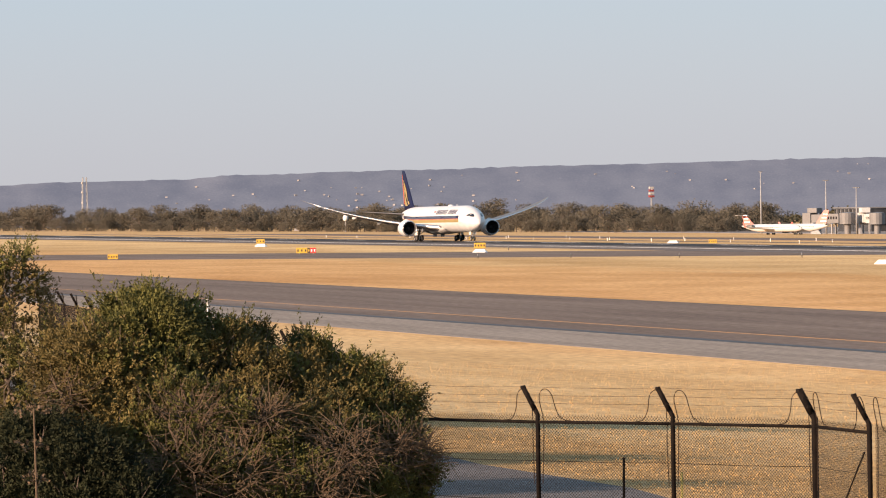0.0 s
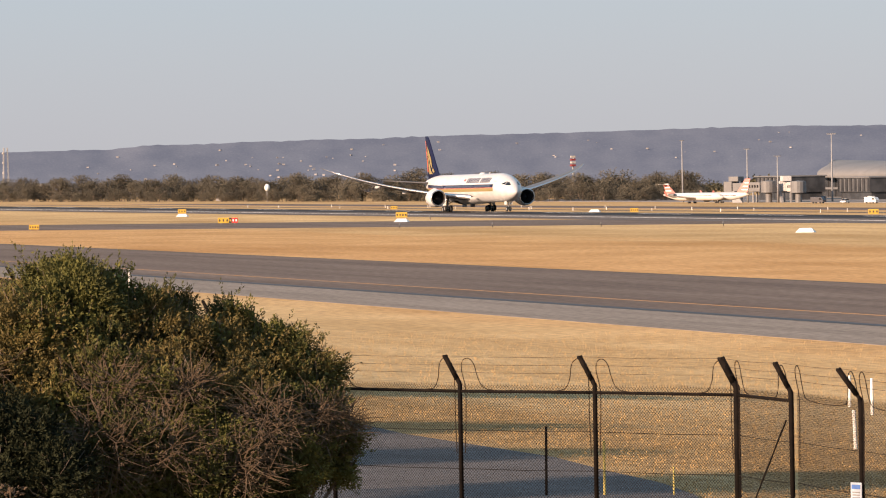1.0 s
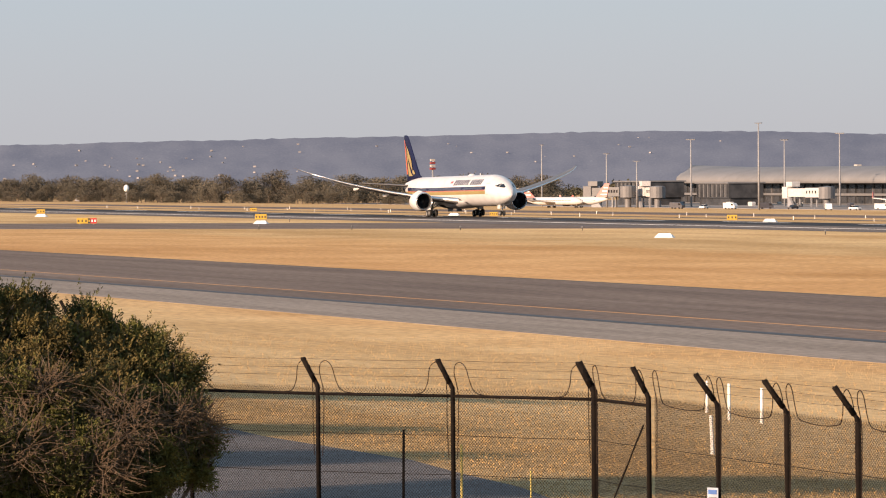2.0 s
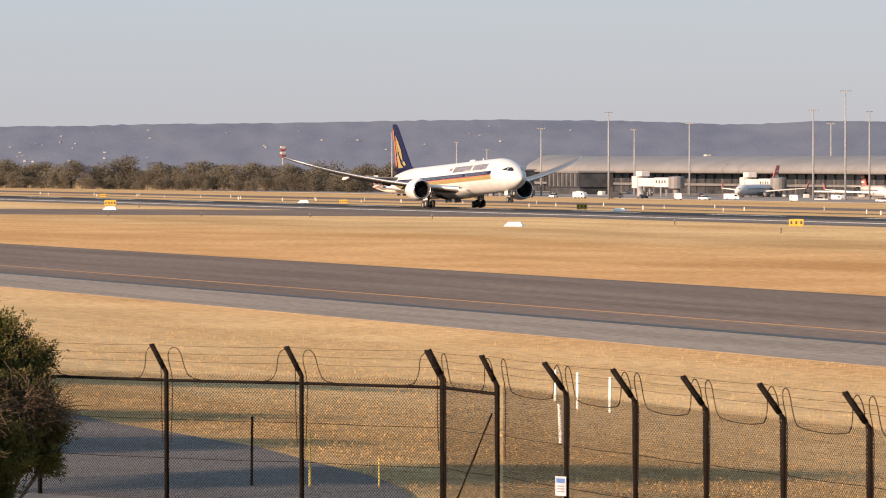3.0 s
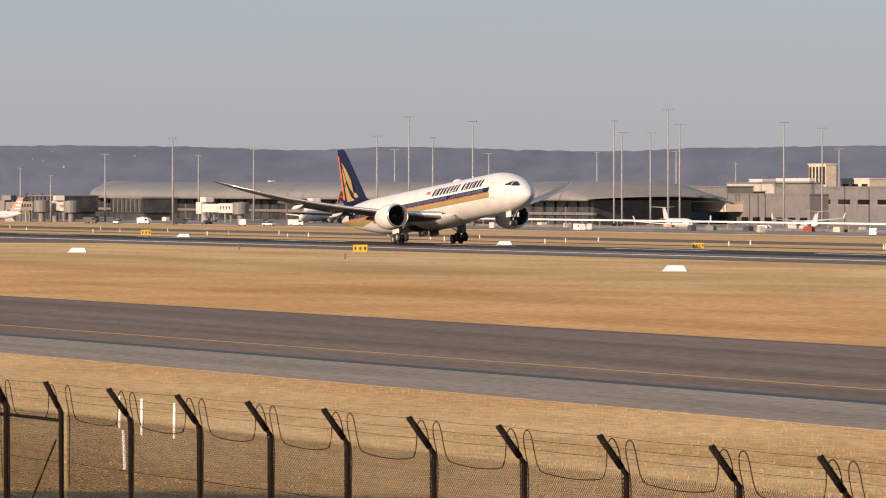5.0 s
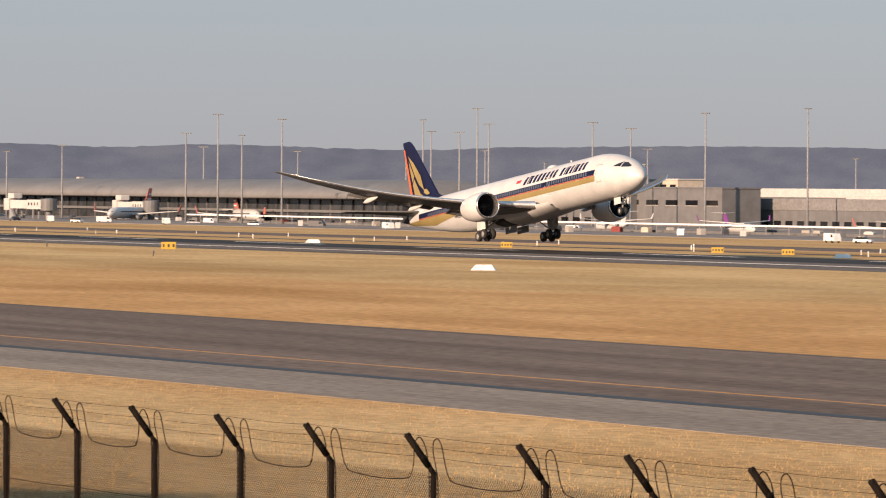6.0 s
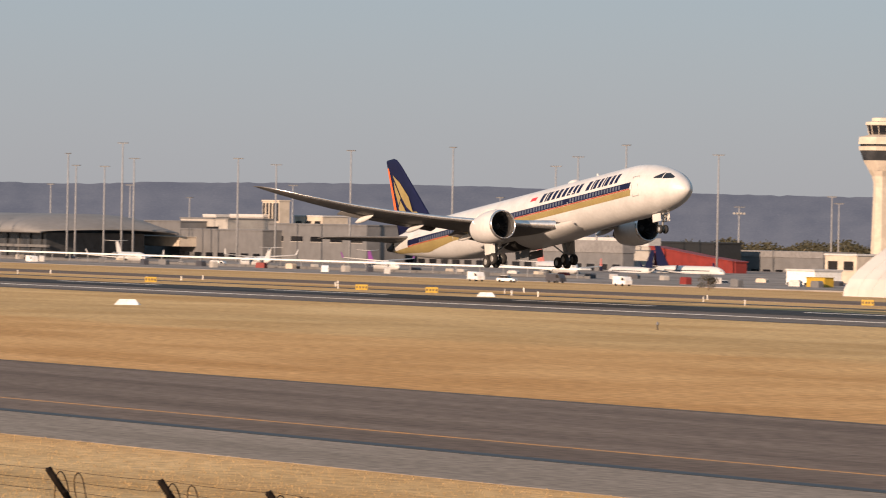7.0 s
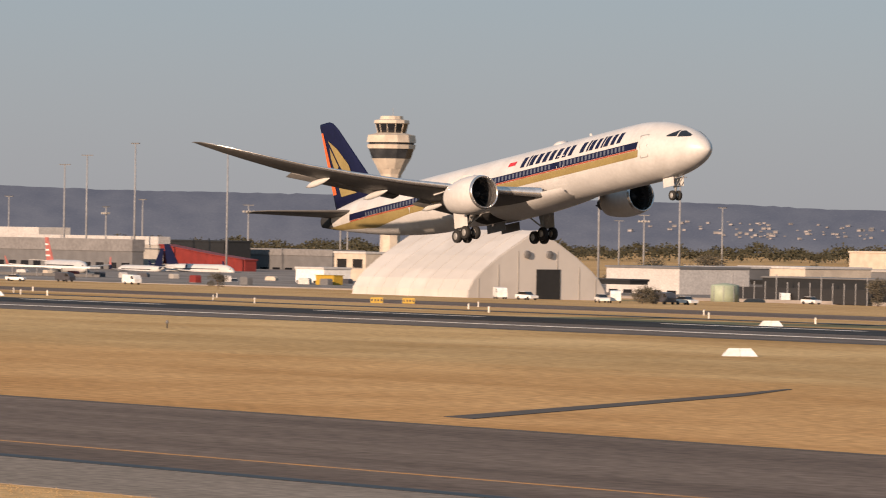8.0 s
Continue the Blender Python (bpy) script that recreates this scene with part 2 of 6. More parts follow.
def raw(name, verts, faces, mat, parent=None, label="", smooth=False):
    me = bpy.data.meshes.new(name)
    me.from_pydata(verts, [], faces)
    if smooth:
        me.polygons.foreach_set("use_smooth", [True] * len(me.polygons))
    me.materials.append(mat)
    ob = new(name, me)
    if parent:
        ob.parent = parent
    if label:
        ob["label"] = label
    return ob


def empty(name, x, y, z, rz=0.0, label="", category="", group="", kind=""):
    ob = new(name)
    ob.empty_display_size = 0.2
    ob.matrix_basis = pose(x, y, z, 0, 0, rz)
    return tagged(ob, label, category, group, kind)


def add_box(bm, x0, x1, y0, y1, z0, z1, bevel=0.0):
    vs = [bm.verts.new(p) for p in ((x0, y0, z0), (x1, y0, z0), (x1, y1, z0), (x0, y1, z0), (x0, y0, z1), (x1, y0, z1), (x1, y1, z1), (x0, y1, z1))]
    fs = [bm.faces.new([vs[i] for i in q]) for q in ((3, 2, 1, 0), (4, 5, 6, 7), (0, 1, 5, 4), (1, 2, 6, 5), (2, 3, 7, 6), (3, 0, 4, 7))]
    if bevel:
        edges = list({e for f in fs for e in f.edges})
        bmesh.ops.bevel(bm, geom=edges, offset=bevel, segments=2, affect="EDGES", profile=0.6)


def box(x0, x1, y0, y1, z0, z1, bevel=0.0):
    bm = bmesh.new()
    add_box(bm, x0, x1, y0, y1, z0, z1, bevel)
    return bm


def add_loft(bm, rings, closed=True, caps=True):
    rows = [[bm.verts.new(p) for p in ring] for ring in rings]
    n = len(rows[0])
    for a, b in zip(rows, rows[1:]):
        for i in range(n if closed else n - 1):
            j = (i + 1) % n
            bm.faces.new((a[i], a[j], b[j], b[i]))
    if caps and closed:
        bm.faces.new(rows[0][::-1])
        bm.faces.new(rows[-1])


def loft(rings, closed=True, caps=True):
    bm = bmesh.new()
    add_loft(bm, rings, closed, caps)
    bmesh.ops.recalc_face_normals(bm, faces=bm.faces)
    return bm


def add_tube(bm, points, radius, sides=6):
    """A round bar along points; radius may be one number or one for each point."""
    pts = [Vector(p) for p in points]
    rad = radius if isinstance(radius, (list, tuple)) else [radius] * len(pts)
    rings = []
    for i, p in enumerate(pts):
        d = (pts[min(i + 1, len(pts) - 1)] - pts[max(i - 1, 0)]).normalized()
        a = d.cross(Vector((0, 0, 1)) if abs(d.z) < 0.9 else Vector((1, 0, 0))).normalized()
        b = d.cross(a)
        rings.append([p + rad[i] * (math.cos(k * 2 * math.pi / sides) * a + math.sin(k * 2 * math.pi / sides) * b) for k in range(sides)])
    add_loft(bm, rings)


def tube(points, radius, sides=6):
    bm = bmesh.new()
    add_tube(bm, points, radius, sides)
    return bm


def turned(profile, axis="X", sides=24, caps=False):
    """A body of revolution; profile is pairs of (place along the axis, radius)."""
    rings = []
    for s, r in profile:
        ring = []
        for k in range(sides):
            c, d = r * math.cos(k * 2 * math.pi / sides), r * math.sin(k * 2 * math.pi / sides)
            ring.append((s, c, d) if axis == "X" else (c, s, d) if axis == "Y" else (c, d, s))
        rings.append(ring)
    return loft(rings, True, caps)


# ---- large structure ----
def ground_z(x, y):
    """Flat airfield; a bank rises towards the viewing mound on which the camera stands."""
    k = min(max((88 - y) / 60, 0), 1)
    z = 2.5 * k * k * (3 - 2 * k)
    k2 = min(max((22 - y) / 22, 0), 1)
    if x > -75:
        k3 = min(max((x + 75) / 60, 0), 1)
        z += 4.9 * k2 * k2 * (3 - 2 * k2) * k3 * k3 * (3 - 2 * k3)
    k4 = min(max((y - 318) / 31, 0), 1)
    return z - 0.9 * k4 - 0.014 * min(max(y - 350, 0), 450)


def at(bearing, d):
    """Place on the ground d metres off, at a bearing in degrees turned from -X towards +Y."""
    x, y = -d * math.cos(radians(bearing)), d * math.sin(radians(bearing))
    return x, y, ground_z(x, y)


def build_ground():
    xs = [-4700, -3000, -2000, -1400, -1000, -700, -500, -400, -300, -220, -180] + [-160 + 4 * i for i in range(46)] + [40, 80, 160, 300, 600, 1200, 2500]
    ys = [-1500, -600, -200, -80, -40] + [-24 + 3 * i for i in range(40)] + [100, 130, 180, 260, 318, 349, 400, 450, 550, 650, 800, 1000, 1400, 2200, 3200, 4400]
    verts = [(x, y, ground_z(x, y)) for y in ys for x in xs]
    w = len(xs)
    faces = [(j * w + i, j * w + i + 1, (j + 1) * w + i + 1, (j + 1) * w + i) for j in range(len(ys) - 1) for i in range(w - 1)]
    tagged(raw("ground", verts, faces, DRY_GRASS, smooth=True), "dry straw-coloured grass airfield with a low bank", "ground", kind="structure")


def strip(name, x0, x1, y0, y1, z, mat, label, category, thick=0.5, parent=None):
    ob = part(name, box(x0, x1, y0, y1, z - thick, z), mat, parent)
    return tagged(ob, label, category, kind="structure") if not parent else ob


def slab(name, corners, z, mat, label, category, thick=0.5, parent=None):
    """A flat paved area from its outline, seen from above."""
    bm = bmesh.new()
    top = [bm.verts.new((x, y, z)) for x, y in corners]
    low = [bm.verts.new((x, y, z - thick)) for x, y in corners]
    bm.faces.new(top)
    n = len(top)
    for i in range(n):
        bm.faces.new((top[i], low[i], low[(i + 1) % n], top[(i + 1) % n]))
    bmesh.ops.recalc_face_normals(bm, faces=bm.faces)
    ob = part(name, bm, mat, parent)
    return tagged(ob, label, category, kind="structure") if not parent else ob


def draped(name, x0, x1, y0, y1, mat, label, category):
    """A long paved strip that follows the gentle fall of the ground."""
    verts, faces = [], []
    for k in range(9):
        y = y0 + (y1 - y0) * k / 8
        for x in (x0, x1):
            verts += [(x, y, ground_z(-2000, y) + 0.06), (x, y, ground_z(-2000, y) - 0.4)]
    for k in range(8):
        a = 4 * k
        faces += [(a, a + 2, a + 6, a + 4), (a, a + 4, a + 5, a + 1), (a + 2, a + 3, a + 7, a + 6)]
    faces += [(0, 1, 3, 2), (32, 34, 35, 33)]
    tagged(raw(name, verts, faces, mat), label, category, kind="structure")


RUNWAY_Y = 313.0


RUNWAY_CUT = [(277, 0.02), (318, 0.02), (349, -0.86), (349, -1.4), (277, -0.5)]


def build_pavements():
    run = tagged(part("runway", loft([[(-2600, y, z) for y, z in RUNWAY_CUT], [(1500, y, z) for y, z in RUNWAY_CUT]]), ASPHALT), "dark grey asphalt runway with white edge lines", "runway", kind="structure")
    for y in (RUNWAY_Y - 23.6,):
        part("edge_line", box(-2600, 1500, y, y + 0.9, -0.1, 0.036), WHITE_LINE, run)
    for k in range(58):
        part("centre_line", box(-2550 + 60 * k, -2520 + 60 * k, RUNWAY_Y - 0.45, RUNWAY_Y + 0.45, -0.1, 0.038), WHITE_LINE, run)
    part("rubber_band", box(-2600, 1500, 300, 318, -0.1, 0.030), RUBBER_MARK, run, "black tyre-rubber band")
    part("shoulder_edge", box(-2600, 1500, 276.6, 277.6, -0.1, 0.026), BITUMEN, run)
    taxi = strip("taxiway", -2600, 900, 104.0, 138.6, 0.02, TAXI, "brown-grey asphalt taxiway with an orange centre line", "taxiway")
    part("centre_line", box(-2600, 900, 110.35, 110.67, -0.1, 0.032), ORANGE_LINE, taxi)
    part("joint", box(-2600, 900, 103.2, 104.3, -0.1, 0.032), BITUMEN, taxi)
    part("joint", box(-2600, 900, 138.3, 139.2, -0.1, 0.030), DITCH, taxi)
    slab("exit_taxiway", [(-1030, 138.0), (-905, 138.0), (-725, 277.5), (-640, 277.5), (-690, 281), (-835, 281), (-848, 277)], 0.014, TAXI, "diagonal asphalt exit taxiway joining the runway", "taxiway")
    draped("far_taxiway", -1900, 900, 428, 478, TAXI, "grey taxiway beyond the runway", "taxiway")
    draped("far_track", -1900, 900, 383, 389, BITUMEN, "narrow dark track beyond the runway", "track")
    strip("taxiway_shoulder", -2600, 900, 92.6, 103.8, 0.012, SHOULDER, "pale grey sealed shoulder beside the taxiway", "pavement")


build_ground()
build_pavements()


CREST = [(0, 28), (5.0, 28), (9.8, 29.5), (10.3, 28.5), (11.2, 31.0), (12.6, 32), (13.1, 35), (15, 37.5), (17, 39.5), (20.3, 42.5), (21.5, 41.5), (23, 38.0), (24.0, 40.5), (26.5, 36.5), (27.6, 39.5), (29.4, 41.0), (31, 40.5), (33, 37.5), (34.5, 37.0), (37, 36.5), (39, 34.0), (40.8, 30.0), (45, 28), (60, 34), (80, 30), (90, 28)]


def crest(a):
    """Height of the scarp's top at a bearing."""
    for (a0, h0), (a1, h1) in zip(CREST, CREST[1:]):
        if a0 <= a <= a1:
            u = (a - a0) / (a1 - a0)
            return h0 + (h1 - h0) * u * u * (3 - 2 * u)


def hill_z(a, k):
    return -8 + (crest(a) + 8) * (k ** 0.8) + 1.6 * k * (1 - k) * noise.noise(Vector((a * 0.9, k * 2, 0)))


def hill_material():
    """Woodland with distance haze painted into its blue-grey colours: mottling by bearing and height, with paler
    clearings.
    """
    m = bpy.data.materials.new("wooded_scarp_haze_painted")
    m.use_nodes = True
    nt = m.node_tree
    b = nt.nodes["Principled BSDF"]
    b.inputs["Roughness"].default_value, b.inputs["Specular IOR Level"].default_value = 0.95, 0.0
    geo = nt.nodes.new("ShaderNodeNewGeometry")
    xyz = nt.nodes.new("ShaderNodeSeparateXYZ")
    nt.links.new(geo.outputs["Position"], xyz.inputs[0])
    ang = nt.nodes.new("ShaderNodeMath")
    ang.operation = "ARCTAN2"
    nt.links.new(xyz.outputs["Y"], ang.inputs[0])
    nt.links.new(xyz.outputs["X"], ang.inputs[1])
    arc = nt.nodes.new("ShaderNodeMath")
    arc.operation = "MULTIPLY"
    nt.links.new(ang.outputs[0], arc.inputs[0])
    arc.inputs[1].default_value = 4000.0
    flat = nt.nodes.new("ShaderNodeCombineXYZ")
    nt.links.new(arc.outputs[0], flat.inputs["X"])
    nt.links.new(xyz.outputs["Z"], flat.inputs["Y"])
    out = None
    # the bluish, low-contrast base tones carry the distance haze
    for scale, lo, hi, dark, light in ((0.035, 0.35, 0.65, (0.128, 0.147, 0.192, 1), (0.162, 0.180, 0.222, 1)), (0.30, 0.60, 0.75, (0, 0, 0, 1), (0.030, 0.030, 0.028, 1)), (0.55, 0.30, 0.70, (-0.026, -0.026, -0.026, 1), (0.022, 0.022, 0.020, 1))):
        mp = nt.nodes.new("ShaderNodeMapping")
        mp.inputs["Scale"].default_value = (scale, scale * 2.0, 1)
        nt.links.new(flat.outputs[0], mp.inputs["Vector"])
        n = nt.nodes.new("ShaderNodeTexNoise")
        n.inputs["Scale"].default_value, n.inputs["Detail"].default_value = 1, 5
        nt.links.new(mp.outputs[0], n.inputs["Vector"])
        mr = nt.nodes.new("ShaderNodeMapRange")
        mr.inputs["From Min"].default_value, mr.inputs["From Max"].default_value = lo, hi
        nt.links.new(n.outputs["Fac"], mr.inputs["Value"])
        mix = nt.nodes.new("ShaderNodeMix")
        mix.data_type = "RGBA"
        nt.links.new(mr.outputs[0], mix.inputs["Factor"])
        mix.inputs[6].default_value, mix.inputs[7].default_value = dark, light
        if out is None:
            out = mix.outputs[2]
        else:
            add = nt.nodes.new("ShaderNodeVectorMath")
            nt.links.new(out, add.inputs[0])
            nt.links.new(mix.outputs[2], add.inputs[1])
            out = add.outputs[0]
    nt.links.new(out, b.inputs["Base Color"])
    return m


def build_hills():
    """A long wooded scarp at the horizon, with an uneven tree line along its crest."""
    n, rows = 900, []
    for j in range(13):
        k = j / 12
        row = []
        for i in range(n + 1):
            a = 2 + 78 * i / n
            d = 3900 + 600 * k
            fringe = 1.3 * noise.noise(Vector((a * 41, 1, 5))) + 0.9 * noise.noise(Vector((a * 11, 4, 5))) if j == 12 else 0.0
            row.append((-d * math.cos(radians(a)), d * math.sin(radians(a)), hill_z(a, k) + fringe))
        rows.append(row)
    verts = [p for r in rows for p in r]
    w = n + 1
    faces = [(j * w + i, j * w + i + 1, (j + 1) * w + i + 1, (j + 1) * w + i) for j in range(12) for i in range(n)]
    tagged(raw("backdrop", verts, faces, hill_material(), smooth=True), "wooded hills along the horizon, coloured blue for haze", "hills", kind="structure")


build_hills()
# ---- the airliner ----
GEAR_S = 34.6                     # station of the main gear behind the nose tip


def P3(s, y, z):
    return (GEAR_S - s, y, z - 0.65)


def curve01(u, p, q):
    u = min(max(u, 0.0), 1.0)
    return (1 - (1 - u) ** p) ** q


def body(s):
    """Top, bottom and half width of the fuselage at station s."""
    top = 3.95 + 4.12 * curve01(s / 10.5, 1.9, 0.60)
    low = 3.95 - 2.00 * curve01(s / 7.5, 2.0, 0.62)
    wid = 2.885 * curve01(s / 8.5, 2.0, 0.61)
    if s > 44:
        u = (s - 44) / 24
        low += 3.75 * u ** 1.55
        wid *= 1 - 0.92 * u ** 1.75
    if s > 54:
        top -= 1.35 * ((s - 54) / 14) ** 1.6
    return top, low, wid


def skin(s, ang, off=0.0):
    """A point of the skin; ang in degrees from straight down, positive to the starboard side (-Y)."""
    top, low, wid = body(s)
    c, h = (top + low) / 2, (top - low) / 2
    a = radians(ang)
    return P3(s, -(wid + off) * math.sin(a), c - (h + off) * math.cos(a))


def angle_at(s, z):
    top, low, _ = body(s)
    c, h = (top + low) / 2, (top - low) / 2
    return math.degrees(math.acos(min(max((c - z) / h, -0.999), 0.999)))


def skin_patch(s0, s1, z0, z1, off, side, slant=0.0, n=None, m=4):
    """A thin panel lying on the skin between two stations and two heights (z0, z1: numbers or functions of s)."""
    n = n or max(2, int(abs(s1 - s0) / 0.8) + 1)
    f0 = z0 if callable(z0) else (lambda s: z0)
    f1 = z1 if callable(z1) else (lambda s: z1)
    rings = []
    for i in range(n + 1):
        ring = []
        for j in range(m + 1):
            s = s0 + (s1 - s0) * i / n
            z = f0(s) + (f1(s) - f0(s)) * j / m
            ss = s - slant * (z - f0(s))
            ring.append(skin(ss, side * angle_at(ss, z), off))
        rings.append(ring)
    return loft(rings, False)


def foil(chord, thick, n=9):
    """A closed wing section, as (place along chord, height)."""
    up = [(0.5 - 0.5 * math.cos(math.pi * i / n)) for i in range(n + 1)]
    t = [5 * thick * (0.2969 * math.sqrt(x) - 0.126 * x - 0.3516 * x * x + 0.2843 * x ** 3 - 0.1036 * x ** 4) for x in up]
    pts = [(x * chord, v * chord * 1.1) for x, v in zip(up, t)] + [(x * chord, -v * chord * 0.9) for x, v in list(zip(up, t))[-2:0:-1]]
    return pts


WING = [(0.0, 22.0, 38.0, 2.9, 0.12), (2.9, 23.6, 37.2, 3.05, 0.12), (6.0, 26.0, 36.9, 3.45, 0.115), (9.9, 29.0, 37.4, 4.05, 0.11), (14, 32.0, 39.3, 4.85, 0.105), (18, 34.9, 41.1, 5.8, 0.10),
        (22, 37.8, 42.9, 6.9, 0.10), (25.5, 40.3, 44.3, 8.05, 0.095), (27.6, 42.2, 45.2, 8.85, 0.09), (29.0, 43.9, 46.0, 9.5, 0.09), (29.8, 45.3, 46.5, 9.95, 0.09), (30.06, 46.2, 46.7, 10.1, 0.08)]


def wing_at(y):
    for a, b in zip(WING, WING[1:]):
        if a[0] <= y <= b[0]:
            u = (y - a[0]) / (b[0] - a[0])
            return [p + (q - p) * u for p, q in zip(a, b)]


def twist(y):
    """Washout: how much the section leans nose-down, growing to the tip."""
    return 0.075 * y / 30


def wing_mesh(side):
    rings = []
    for y, le, te, z, th in WING:
        rings.append([P3(le + x, side * y, z + v + x * twist(y)) for x, v in foil(te - le, th * 0.78)])
    return loft(rings)


def flat_foil(stations, side, vertical=False):
    rings = []
    for y, le, te, z, th in stations:
        rings.append([P3(le + x, v, z + y) if vertical else P3(le + x, side * y, z + v) for x, v in foil(te - le, th)])
    return loft(rings)


FIN = [(0.0, 53.5, 65.0, 7.2, 0.09), (1.4, 57.0, 65.3, 7.2, 0.09), (8.6, 63.5, 66.8, 7.2, 0.09), (9.35, 64.4, 67.0, 7.2, 0.08), (9.6, 65.1, 66.9, 7.2, 0.05)]


def fin_x(u, z):
    """Station on the fin: u from leading (0) to trailing edge (1) at height z above its foot."""
    for a, b in zip(FIN, FIN[1:]):
        if a[0] <= z <= b[0]:
            k = (z - a[0]) / (b[0] - a[0])
            le, te = a[1] + (b[1] - a[1]) * k, a[2] + (b[2] - a[2]) * k
            return le + (te - le) * u, te - le


def fin_sheet(outline, off):
    """A flat emblem on both faces of the fin; outline in (u, height)."""
    bm = bmesh.new()
    for side in (-1, 1):
        vs = []
        for u, z in outline:
            s, chord = fin_x(u, z)
            x = min(max(u, 0.01), 0.99)
            t = 5 * 0.09 * (0.2969 * math.sqrt(x) - 0.126 * x - 0.3516 * x * x + 0.2843 * x ** 3 - 0.1036 * x ** 4) * chord * 1.1
            vs.append(bm.verts.new(P3(s, side * (t + off), 7.2 + z)))
        bm.faces.new(vs)
    bmesh.ops.triangulate(bm, faces=bm.faces)
    return bm


def wheel(parent, s, y, z, r, w):
    tyre = part("wheel", turned([(-w / 2, r * 0.55), (-w / 2, r * 0.86), (-w * 0.36, r * 0.97), (0, r), (w * 0.36, r * 0.97), (w / 2, r * 0.86), (w / 2, r * 0.55)], "Y", 28), TYRE, parent, smooth=True)
    tyre.location = P3(s, y, z)
    part("rim", turned([(-w * 0.42, 0.02), (-w * 0.42, r * 0.2), (-w * 0.30, r * 0.3), (-w * 0.44, r * 0.55), (w * 0.44, r * 0.55), (w * 0.30, r * 0.3), (w * 0.42, r * 0.2), (w * 0.42, 0.02)], "Y", 20), GREY_METAL, tyre, smooth=True)
    return tyre


